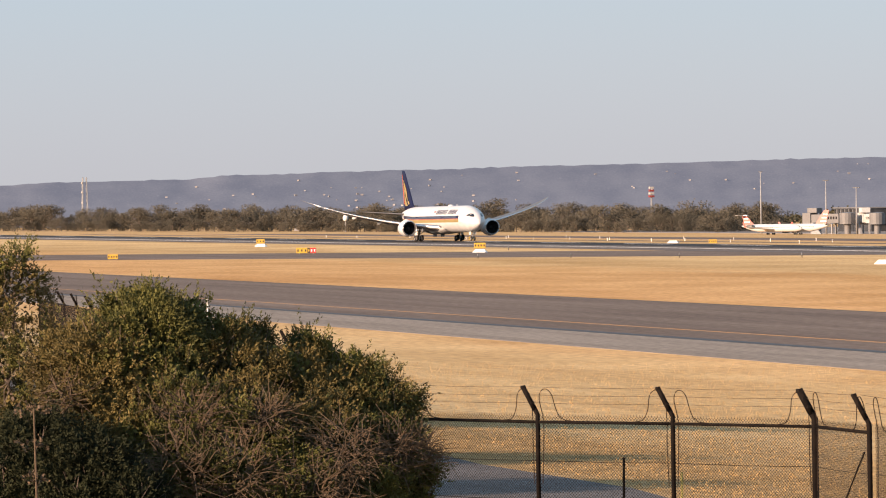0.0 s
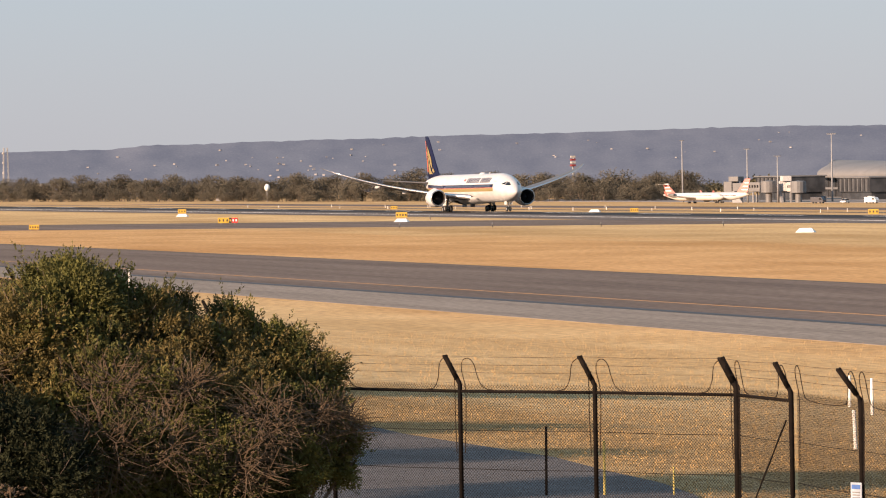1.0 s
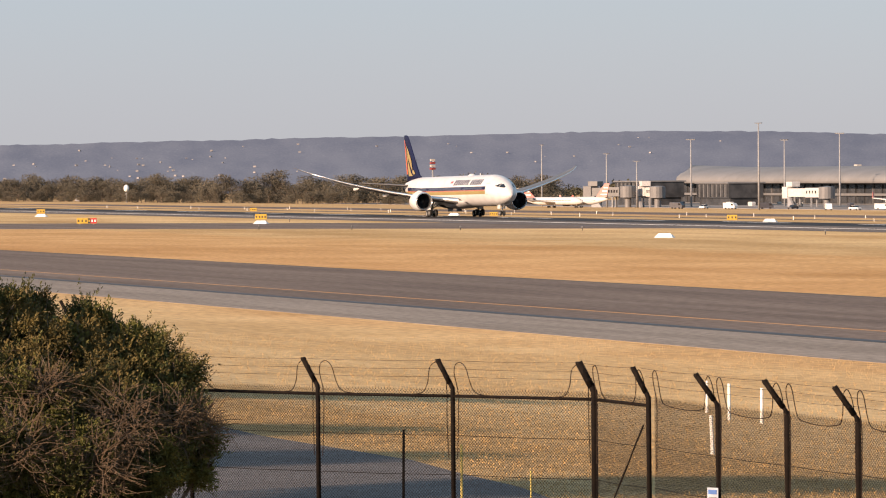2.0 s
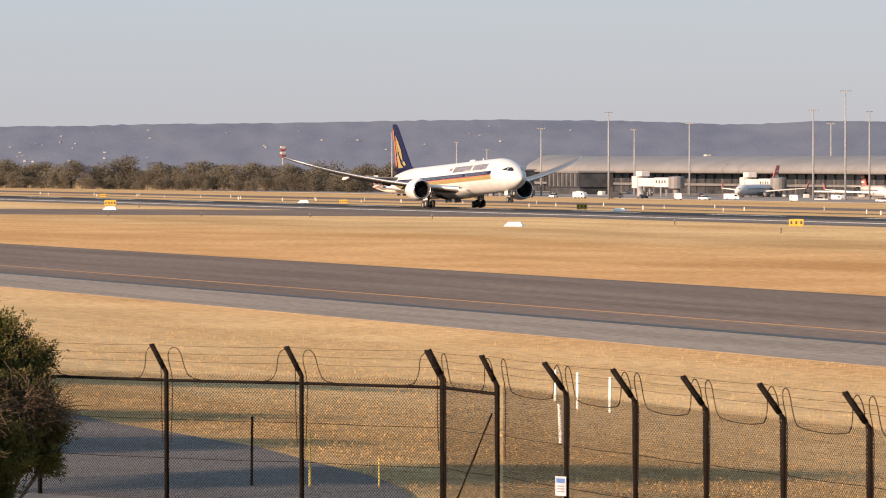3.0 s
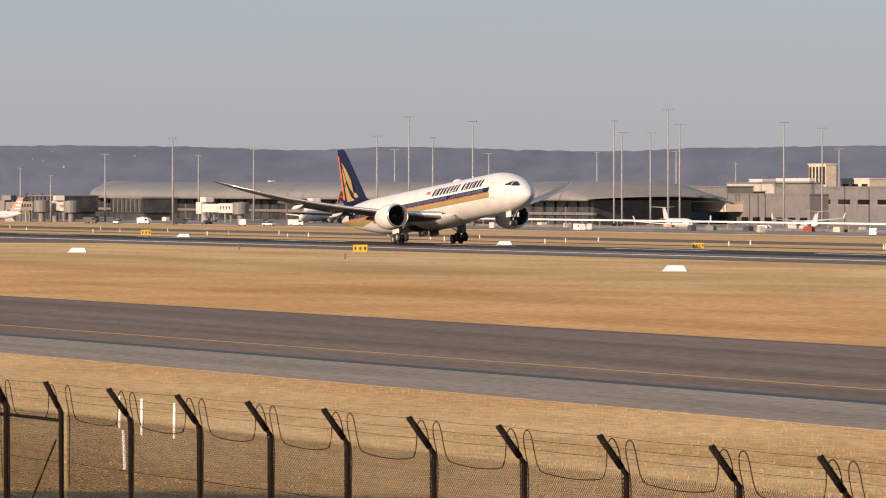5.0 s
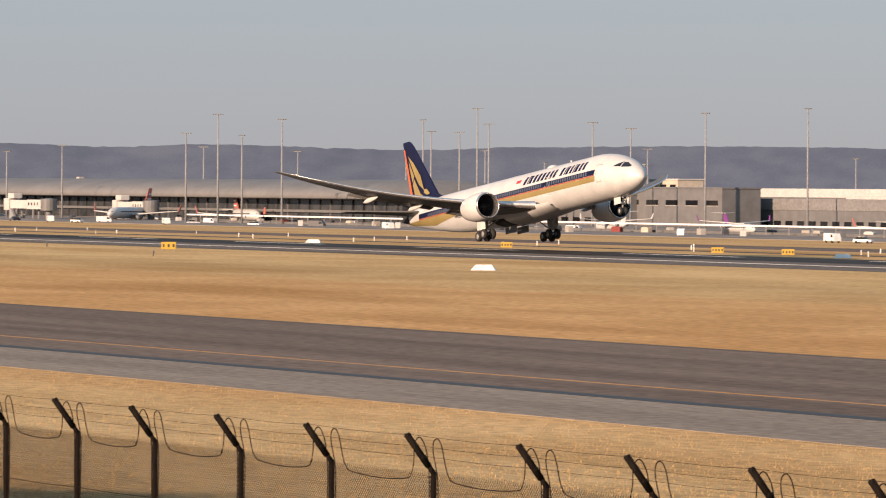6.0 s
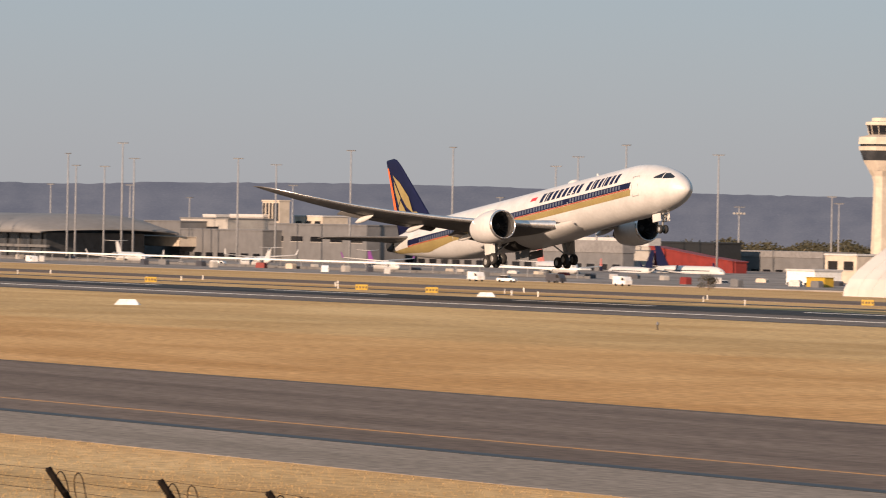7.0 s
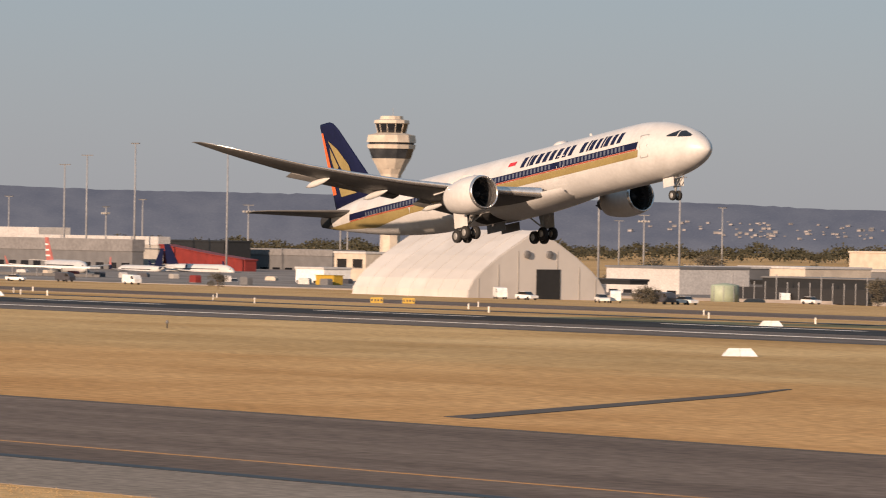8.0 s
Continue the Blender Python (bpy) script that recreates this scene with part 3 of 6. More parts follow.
def build_airliner():
    jet = empty("airliner", -1136, RUNWAY_Y, 0.65, label="white twin-engined wide-body airliner with navy and gold stripes taking off", category="airplane")
    stations = [0.02, 0.08, 0.2, 0.4, 0.7, 1.1, 1.6, 2.2, 2.9, 3.7, 4.6, 5.6, 6.8, 8.2, 9.6, 11.2] + [13 + 2.2 * i for i in range(15)] + [45.5, 47, 48.5, 50, 51.5, 53, 54.5, 56, 57.5, 59, 60.5, 62, 63.5, 65, 66.2, 67.0, 67.5]
    fus = part("fuselage", loft([[skin(s, k * 360 / 56) for k in range(56)] for s in stations]), WHITE_PAINT, jet, smooth=True)
    # belly fairing
    rings = []
    for i in range(23):
        s = 20.5 + 21 * i / 22
        k = math.sin(math.pi * min(max((i + 0.2) / 22.4, 0), 1)) ** 0.45
        rings.append([P3(s, (2.75 + 0.55 * k) * math.cos(a), 3.1 - (0.75 + 0.85 * k) * math.sin(a)) for a in [math.pi * j / 14 for j in range(15)]])
    part("belly_fairing", loft(rings, False), WHITE_PAINT, jet, smooth=True)
    for side in (1, -1):
        # open wheel bay under the wing root: a black sheet painted for its shade
        bay = [[P3(s, side * (2.75 + 0.55 * k) * math.cos(a), 3.085 - (0.77 + 0.85 * k) * math.sin(a)) for a in (1.33, 1.12, 0.9, 0.68, 0.46)] for s, k in ((33.0, 0.972), (34.2, 0.957), (35.4, 0.936), (36.6, 0.905))]
        part("wheel_bay", loft(bay, False), SOOT_AND_SHADE, jet, "black sheet painted for the shade inside the wheel bay")
        # cheatline: window band, orange line and gold band, both drooping and fading away at the tail
        part("window_band", skin_patch(7.9, 60.5, lambda s: 5.12 + 0.02 * max(s - 48, 0), lambda s: 5.78 + 0.02 * max(s - 48, 0), 0.012, side, 0.35), NAVY, fus)
        part("orange_line", skin_patch(7.9, 60.5, lambda s: 4.97 + 0.02 * max(s - 48, 0), lambda s: 5.10 + 0.02 * max(s - 48, 0), 0.014, side, 0.35, m=1), STRIPE, fus)
        part("gold_band", skin_patch(7.9, 47.5, 4.28, 4.95, 0.012, side, 0.35), GOLD, fus)
        part("gold_tail", skin_patch(47.5, 66.4, lambda s: 4.28 - 0.055 * (s - 47.5) + max(0, s - 55) * 0.165, lambda s: min(4.95 + 0.02 * (s - 47.5), body(s)[0] - 1.2), 0.012, side, n=24, m=6), GOLD, fus, "gold paint sweeping under the tail")
        # cabin windows
        bm = bmesh.new()
        doors = (8.6, 21.5, 43.5, 58.0)
        k = 0
        s = 10.0
        while s < 58.5:
            if min(abs(s - d) for d in doors) > 0.9:
                pts = [skin(s + a, side * angle_at(s, z), 0.022) for a, z in ((-0.15, 5.28), (-0.08, 5.22), (0.08, 5.22), (0.15, 5.28), (0.15, 5.64), (0.08, 5.70), (-0.08, 5.70), (-0.15, 5.64))]
                bm.faces.new([bm.verts.new(p) for p in pts])
            s += 0.62
        tagged(part("cabin_window_row", bm, CABIN_GLASS, fus), kind="stuff")
        for d in (6.9, 20.6, 43.5, 57.6):
            bm = bmesh.new()
            for a0, a1, z0, z1 in ((-0.58, -0.50, 4.1, 6.35), (0.50, 0.58, 4.1, 6.35), (-0.58, 0.58, 6.28, 6.36), (-0.58, 0.58, 4.08, 4.16)):
                pts = [skin(d + a, side * angle_at(d + a, z), 0.03) for a, z in ((a0, z0), (a1, z0), (a1, (z0 + z1) / 2), (a1, z1), (a0, z1), (a0, (z0 + z1) / 2))]
                bm.faces.new([bm.verts.new(p) for p in pts])
            part("door_outline", bm, GREY_METAL if d < 10 else WHITE_PAINT, fus)
        # title: plain slanted navy strokes standing for the lettering, and a small red and white flag
        s = 27.6
        for w in (1.15, 0.3, 1.2, 1.2, 1.2, 1.2, 1.2, 1.1, 1.1, 0, 1.2, 0.3, 1.1, 1.0, 0.3, 1.2, 1.1, 1.1):
            if w == 0:
                s -= 0.9
            elif w < 0.5:
                part("title_bar", skin_patch(s, s - 0.3, 6.1, 7.2, 0.016, side, 0.28, n=1, m=3), NAVY, fus)
                s -= 0.45
            else:
                part("title_bar", skin_patch(s, s - w * 0.60, 6.12, 7.15, 0.016, side, 0.30, n=1, m=3), NAVY, fus)
                s -= w * 0.85 + 0.1
        part("flag", skin_patch(29.9, 28.6, 6.55, 6.95, 0.016, side, 0.28, n=1, m=2), RED, fus)
        # cockpit glazing
        part("cockpit_window", skin_patch(1.55, 2.75, lambda v: 5.42 + 0.10 * (v - 1.55), lambda v: min(5.60 + 0.62 * (v - 1.55), 6.14), 0.02, side, n=10, m=6), GLASS_DARK, fus)
        part("cockpit_window", skin_patch(2.87, 4.0, lambda v: 5.60 + 0.13 * (v - 2.87), lambda v: 6.26 - 0.36 * (v - 2.87), 0.02, side, n=10, m=6), GLASS_DARK, fus)
    bm = turned([(0.0, 0.02), (0.25, 0.55), (0.75, 0.62), (1.4, 0.40), (2.2, 0.02)], "X", 14)
    dome = part("antenna_dome", bm, WHITE_PAINT, jet, smooth=True)
    dome.matrix_basis = pose(*P3(23.0, 0, 7.95), 0, 0, 180) @ Matrix.Diagonal((1.2, 1.3, 0.75, 1))
    part("blade_antenna", loft([[P3(18.4, 0.04, 7.9), P3(18.4, -0.04, 7.9), P3(19.0, -0.04, 7.9), P3(19.0, 0.04, 7.9)], [P3(18.75, 0.02, 8.4), P3(18.75, -0.02, 8.4), P3(19.0, -0.02, 8.4), P3(19.0, 0.02, 8.4)]]), WHITE_PAINT, jet)
    part("tail_cone", loft([[skin(s, k * 360 / 24, 0.015) for k in range(24)] for s in (64.9, 65.6, 66.3, 66.8, 67.3, 67.7)]), SOOT_AND_SHADE, jet, "dark exhaust cone", smooth=True)
    # fin and rudder
    fin = part("fin", flat_foil(FIN, 1, True), NAVY, jet, "navy fin with a gold emblem", smooth=True)
    part("rudder_stripe", fin_sheet([(0.90, 1.6), (0.995, 1.6), (0.995, 5.0), (0.995, 8.6), (0.88, 8.6), (0.89, 5.0)], 0.03), ORANGE, fin, "orange rudder stripe")
    for shape in ([(0.42, 1.2), (0.80, 1.2), (0.80, 3.4), (0.66, 4.2), (0.60, 3.2), (0.54, 1.9)],
                  [(0.36, 2.2), (0.50, 3.2), (0.58, 4.6), (0.72, 7.6), (0.44, 6.4), (0.30, 4.4)],
                  [(0.20, 1.6), (0.32, 1.5), (0.40, 1.9), (0.34, 2.4), (0.24, 2.3)],
                  [(0.62, 4.5), (0.78, 3.7), (0.80, 5.6), (0.74, 6.8)]):
        part("emblem", fin_sheet(shape, 0.035), GOLD, fin)
    for side in (1, -1):
        wing = part("wing", wing_mesh(side), GREY_WING, jet, "grey swept wing with upturned tip", smooth=True)
        edge = []
        for y in [3.0 + 26.6 * i / 30 for i in range(31)]:
            _, le, te, z, th = wing_at(y)
            r = (te - le) * th * 0.42
            edge.append([P3(le - 0.05 + 0.55 * (1 - math.cos(a)) * 0.6, side * y, z + 0.03 + r * 0.75 * math.sin(a)) for a in (-1.5, -1.0, -0.5, 0, 0.5, 1.0, 1.5)])
        part("slat", loft(edge, False), BARE_METAL, wing, "bright leading edge", smooth=True)
        # flaps let down for take-off
        for y0, y1 in ((3.4, 8.8), (11.0, 21.0)):
            rings = []
            for y in (y0, y1):
                _, le, te, z, th = wing_at(y)
                c = 1.7 if y0 < 5 else 1.25
                rings.append([P3(te - 0.45 + x * 0.97, side * y, z - 0.12 - x * 0.20 + v + (te - le) * twist(y)) for x, v in foil(c, 0.13, 5)])
            part("flap", loft(rings), GREY_WING, wing, smooth=True)
        for y in (7.2, 13.2, 18.6):
            _, le, te, z, th = wing_at(y)
            rings = []
            for k, (x, r) in enumerate(((-2.6, 0.03), (-1.8, 0.22), (-0.8, 0.33), (0.3, 0.34), (1.1, 0.24), (1.8, 0.04))):
                rings.append([P3(te + x, side * y + r * 0.7 * math.cos(a), z - 0.36 - 0.06 * k + (te - le) * twist(y) + r * math.sin(a)) for a in [2 * math.pi * j / 12 for j in range(12)]])
            part("flap_fairing", loft(rings), WHITE_PAINT, wing, smooth=True)
        part("tailplane", flat_foil([(0.3, 59.6, 65.4, 6.3, 0.09), (2.0, 60.6, 65.6, 6.45, 0.09), (8.6, 65.0, 67.5, 7.0, 0.085), (9.6, 66.1, 67.9, 7.1, 0.08), (9.9, 67.0, 68.0, 7.12, 0.06)], side), GREY_WING, jet, smooth=True)
        # engine
        cy, cz = side * 9.9, 3.05
        eng = empty("engine", 0, 0, 0)
        eng.parent = jet
        eng.location = P3(24.0, cy, cz)
        eng["label"] = "white nacelle with a bright intake lip"

        def ring_x(prof):
            return turned([(-a, r) for a, r in prof], "X", 40)
        part("cowl", ring_x([(0.28, 1.73), (0.6, 1.80), (1.2, 1.88), (2.2, 1.92), (3.2, 1.86), (4.2, 1.70), (5.0, 1.52), (5.35, 1.42), (5.3, 1.36), (4.6, 1.36)]), WHITE_PAINT, eng, smooth=True)
        part("intake_lip", ring_x([(0.85, 1.46), (0.4, 1.46), (0.15, 1.50), (0.03, 1.56), (0.0, 1.61), (0.05, 1.66), (0.28, 1.735)]), BARE_METAL, eng, "polished intake lip", smooth=True)
        part("intake_duct", ring_x([(0.84, 1.46), (1.7, 1.44), (1.75, 0.02)]), DARK_METAL, eng, smooth=True)
        part("spinner", ring_x([(0.95, 0.02), (1.1, 0.14), (1.4, 0.34), (1.68, 0.45)]), DARK_METAL, eng, smooth=True)
        bm = bmesh.new()
        for k in range(18):
            a = 2 * math.pi * k / 18
            vs = []
            for r in (0.44, 0.95, 1.43):
                for d, x in ((-0.13, -1.35), (0.13, -1.66)):
                    tw = a + d * (0.9 / r) + 0.25 * (r - 0.44)
                    vs.append(bm.verts.new((x, r * math.cos(tw), r * math.sin(tw))))
            bm.faces.new((vs[0], vs[1], vs[3], vs[2]))
            bm.faces.new((vs[2], vs[3], vs[5], vs[4]))
        tagged(part("fan", bm, BLADE, eng), kind="stuff")
        part("core_nozzle", ring_x([(4.4, 1.05), (5.4, 0.92), (6.4, 0.66), (6.9, 0.58), (6.9, 0.5), (6.2, 0.45)]), DARK_METAL, eng, smooth=True)
        part("exhaust_plug", ring_x([(6.0, 0.42), (6.9, 0.34), (7.9, 0.03)]), DARK_METAL, eng, smooth=True)
        py = [[(-1.3, -0.22, 1.75), (-1.3, 0.22, 1.75), (-1.6, 0.1, 1.98), (-1.6, -0.1, 1.98)], [(-3.2, -0.25, 1.6), (-3.2, 0.25, 1.6), (-3.2, 0.22, 2.15), (-3.2, -0.22, 2.15)], [(-5.6, -0.25, 1.0), (-5.6, 0.25, 1.0), (-5.6, 0.22, 1.7), (-5.6, -0.22, 1.7)], [(-8.8, -0.05, 0.9), (-8.8, 0.05, 0.9), (-8.8, 0.05, 1.3), (-8.8, -0.05, 1.3)]]
        part("pylon", loft(py), WHITE_PAINT, eng)
        # main gear
        gear = empty("main_gear", 0, 0, 0)
        gear.parent = jet
        gy = side * 4.9
        part("strut", tube([P3(34.4, gy * 0.93, 3.3), P3(34.6, gy, 1.6), P3(34.6, gy, 0.72)], [0.24, 0.2, 0.17], 12), GREY_METAL, gear, smooth=True)
        part("side_brace", tube([P3(34.5, gy * 0.55, 2.9), P3(34.6, gy, 1.5)], 0.09, 8), GREY_METAL, gear)
        part("drag_brace", tube([P3(32.6, gy * 0.95, 3.0), P3(34.5, gy, 1.3)], 0.09, 8), GREY_METAL, gear)
        part("bogie_beam", tube([P3(33.75, gy, 0.80), P3(35.45, gy, 0.56)], 0.15, 10), GREY_METAL, gear)
        for s, z in ((33.85, 0.78), (35.35, 0.58)):
            for d in (-0.62, 0.62):
                wheel(gear, s, gy + d, z, 0.68, 0.52)
        part("gear_door", box(GEAR_S - 35.7, GEAR_S - 33.4, gy + side * 0.62 - 0.03, gy + side * 0.62 + 0.03, 0.75, 2.55, 0.02), WHITE_PAINT, gear)
        for yy in (0.9,):
            part("bay_door", box(GEAR_S - 36.4, GEAR_S - 33.2, side * yy - 0.03, side * yy + 0.03, 0.35, 1.25, 0.02), GREY_WING, gear)
    nose = empty("nose_gear", 0, 0, 0)
    nose.parent = jet
    part("strut", tube([P3(5.6, 0, 2.4), P3(5.9, 0, 0.55)], [0.15, 0.12], 12), GREY_METAL, nose, smooth=True)
    part("drag_brace", tube([P3(4.3, 0, 2.3), P3(5.8, 0, 1.2)], 0.06, 8), GREY_METAL, nose)
    part("axle", tube([P3(5.9, -0.5, 0.52), P3(5.9, 0.5, 0.52)], 0.07, 8), GREY_METAL, nose)
    for d in (-0.36, 0.36):
        wheel(nose, 5.9, d, 0.52, 0.5, 0.34)
    for d in (-0.62, 0.62):
        part("gear_door", box(GEAR_S - 6.9, GEAR_S - 5.2, d - 0.02, d + 0.02, 0.75, 1.65, 0.015), WHITE_PAINT, nose)
        part("taxi_light", turned([(0.0, 0.02), (0.0, 0.13), (-0.12, 0.09)], "X", 12), BARE_METAL, nose).location = P3(5.6, d * 0.4, 1.55)
    return jet


airliner = build_airliner()
wings = [o for o in airliner.children if o.name.startswith("wing")]
legs = [o for o in airliner.children if o.name.startswith(("main_gear", "nose_gear"))]


# ---- markers, signs and posts on the airfield ----
def build_marker():
    """A low white gable-shaped marker of two boards meeting at a ridge, with closed ends."""
    th = empty("gable_marker", 0, 0, 0, label="white gable-shaped runway strip marker on dry grass", category="marker", group="strip markers")
    for k in (0, 1):
        x0, x1 = -1.3 + 1.3 * k, -0.02 + 1.3 * k
        lo, hi = (0.45 if k == 0 else 0.0), (0.45 if k == 1 else 0.0)
        bm = loft([[(x0, -0.75, 0), (x1, -0.75, 0), (x1 - hi, 0, 0.58), (x0 + lo, 0, 0.58)], [(x0, 0.75, 0), (x1, 0.75, 0), (x1 - hi, 0.03, 0.58), (x0 + lo, 0.03, 0.58)]])
        part("board", bm, MARKER_WHITE, th)
    return th


marker = build_marker()
def markerwise(x, y):
    return pose(x, y, ground_z(x, y), 0, 0, 55)


marker.matrix_basis = markerwise(-634, 236.5)
for x, y in ((-466.2, 239.4), (-289.3, 239.4), (-870, 248), (-1071, 256), (-419, 351), (-594, 360), (-727, 343), (-872, 346), (-1090, 356)):
    copy_thing(marker, markerwise(x, y))


def build_sign(w, h, faces, label):
    """A boxy airfield guidance sign on two short legs; faces are (from, to, material) along its width."""
    th = empty("airfield_sign", 0, 0, 0, label=label, category="sign", group="airfield signs")
    part("casing", box(-w / 2, w / 2, -0.11, 0.11, 0.22, 0.22 + h, 0.02), SIGN_YELLOW if faces[0][2] is not SIGN_BLACK else SIGN_BLACK, th)
    for a, b, m in faces:
        part("panel", box(-w / 2 + a * w + 0.02, -w / 2 + b * w - 0.02, -0.135, -0.10, 0.26, 0.18 + h), m, th)
    for a, b, m in faces:
        n = max(1, round((b - a) * w / 0.6))
        for k in range(n):
            x = -w / 2 + (a + (b - a) * (k + 0.5) / n) * w
            part("character_bar", box(x - 0.12, x + 0.12, -0.15, -0.13, 0.22 + h * 0.3, 0.22 + h * 0.7), SIGN_YELLOW if m is SIGN_BLACK else (MARKER_WHITE if m is RED else SIGN_BLACK), th)
    for x in (-w * 0.35, w * 0.35):
        part("leg", tube([(x, 0, 0), (x, 0, 0.26)], 0.05, 8), STEEL_POLE, th)
    return th


def facing(x, y, z):
    """A pose that turns a sign's face towards the viewing mound and the taxiway."""
    return pose(x, y, z, 0, 0, math.degrees(math.atan2(-x, y)) * 0.85 + 4)


s1 = build_sign(3.6, 1.0, ((0.0, 0.56, SIGN_YELLOW), (0.56, 0.70, SIGN_BLACK), (0.70, 1.0, RED)), "yellow and red airfield guidance sign beside the exit taxiway")
s1.matrix_basis = facing(-889.6, 221, 0.0)
s2 = build_sign(2.2, 1.0, ((0.0, 0.5, SIGN_YELLOW), (0.5, 1.0, SIGN_YELLOW)), "yellow airfield guidance sign on dry grass")
s2.matrix_basis = facing(-929, 264.8, 0.0)
for x, y in ((-852, 177.6), (-1050, 352), (-1270, 360), (-612, 362), (-630, 361), (-583, 416), (-585, 423), (-678, 352)):
    copy_thing(s2, facing(x, y, ground_z(x, y))).scale = (0.8, 0.8, 0.8)
s3 = build_sign(1.9, 0.95, ((0.0, 1.0, SIGN_YELLOW),), "dark-edged yellow distance sign beside the runway")
s3.matrix_basis = facing(-600.2, 262.6, 0.0)
for x, y in ((-868, 337), (-1130, 270)):
    copy_thing(s3, facing(x, y, ground_z(x, y)))

# small edge lights and stakes along the pavements
stake = empty("taxiway_marker_post", -620, 380, ground_z(-620, 380), label="short white roadside marker post in dry grass", category="post", group="marker posts")
part("post", box(-0.10, 0.10, -0.04, 0.04, 0, 0.75, 0.01), POST_WHITE, stake)
part("cap", box(-0.11, 0.11, -0.05, 0.05, 0.75, 0.82, 0.01), CLAD_GREY, stake)
rnd = random.Random(5)
for k in range(64):
    x = -1500 + 18.5 * k
    y = (378, 398, 424)[k % 3] + rnd.uniform(-4, 4)
    if abs(x + 620) > 4:
        copy_thing(stake, pose(x, y, ground_z(x, y), 0, 0, rnd.uniform(-20, 20)))
light = empty("edge_light", -780, 222, 0.0, label="small dark taxiway edge light on a stem", category="light", group="edge lights")
part("stem", tube([(0, 0, 0), (0, 0, 0.45)], 0.06, 8), SIGN_BLACK, light)
part("lens", turned([(0.42, 0.13), (0.52, 0.15), (0.68, 0.10), (0.72, 0.02)], "Z", 10), CLAD_GREY, light)
for x, y in ((-762, 232), (-741, 243), (-716, 254), (-560, 243), (-372, 243), (-640, 262), (-900, 262)):
    copy_thing(light, pose(x, y, 0))

# long drain slot across the grass, laid flat with its shade in the colour
d0, d1 = (-195.8, 145.5), (-227.5, 192.1)
slab("drain_channel", [(d0[0] - 2.4, d0[1]), (d0[0] + 0.3, d0[1] - 0.3), (d1[0] + 9, d1[1] - 11), (d1[0] + 0.2, d1[1]), (d1[0] - 0.3, d1[1]), (d1[0] + 7.2, d1[1] - 11)], 0.03, DITCH, "narrow dark drainage channel through dry grass", "channel")


# ---- terminal, tower, hangars and parked aircraft ----
def prism(pts, y0, y1):
    """A solid with an outline in x and z, between two depths."""
    return loft([[(x, y0, z) for x, z in pts], [(x, y1, z) for x, z in pts]])


def build_terminal():
    """Runs parallel to the runway: a long shallow barrel roof over a dark glazed front, with a beak at one end."""
    x0, x1, y, zg = -1960.0, -1484.0, 735.0, ground_z(0, 735)
    th = empty("terminal_building", x0, y, zg, label="long airport terminal with a grey curved metal roof and dark glass", category="terminal")
    L = x1 - x0
    rings = []
    for i in range(33):
        u = i / 32
        x = -28 + (L + 28) * u
        lift = 1.0 * max(0, 1 - u / 0.13) ** 1.2
        nose = 1.0 if u < 0.97 else max(0.25, math.sqrt(max(0.0, 1 - ((u - 0.97) / 0.03) ** 2)))
        wide = 26 * min(1, 0.15 + u / 0.10)
        ring = []
        for j in range(15):
            a = math.pi * j / 14
            ring.append((x, 20 - wide * math.cos(a), 9.6 + lift + 6.2 * nose * math.sin(a) ** 0.8))
        for j in range(15):
            a = math.pi * (14 - j) / 14
            ring.append((x, 20 - (wide - 1.2) * math.cos(a), 9.2 + lift + 5.4 * nose * math.sin(a) ** 0.8))
        rings.append(ring)
    part("roof", loft(rings), ROOF_DARK, th, "grey curved metal roof", smooth=True)
    part("glass_front", box(2, L - 10, 2, 38, 0.0, 9.5), FACADE_DARK, th, "dark glazed front")
    part("floor_band", box(0, L - 8, 0.9, 2.3, 4.6, 5.5, 0.05), CLAD_GREY, th)
    part("base_wall", box(0, L - 8, 1.4, 2.1, 0, 1.6), CLAD_GREY, th)
    for k in range(55):
        x = 3 + (L - 16) * k / 54
        part("mullion", box(x - 0.22, x + 0.22, 1.55, 2.05, 1.6, 9.4), FACADE_DARK if k % 4 else CLAD_GREY, th)
    part("roof_vent", box(150, 153, 18, 20, 15.2, 16.4, 0.1), CONCRETE, th)
    return th


terminal = build_terminal()


def block(name, bearing, d, w, depth, h, mat, label, category="building", roof=None, turn=0.0, windows=0, win_z=None, roof_h=0.5, base=0.0, parapet=0.25):
    """A building with walls, an overhanging roof slab and a row of windows, facing the runway."""
    x, y, z = at(bearing, d)
    th = empty(name, x, y, z, turn, label, category)
    part("wall", box(-w / 2, w / 2, 0, depth, -1.0 + base, h, 0.03), mat, th)
    part("roof", box(-w / 2 - parapet, w / 2 + parapet, -parapet, depth + parapet, h, h + roof_h, 0.06), roof or ROOF_TIN, th)
    z0, z1 = win_z or (h * 0.35, h * 0.75)
    for k in range(windows):
        a = -w / 2 + w * (k + 0.2) / windows
        win = part("window", box(a, a + 0.6 * w / windows, -0.10, 0.3, z0, z1), GLASS_DARK, th)
        part("sill", box(a - 0.1, a + 0.6 * w / windows + 0.1, -0.2, 0.0, z0 - 0.25, z0 - 0.05), CONCRETE, win)
    return th


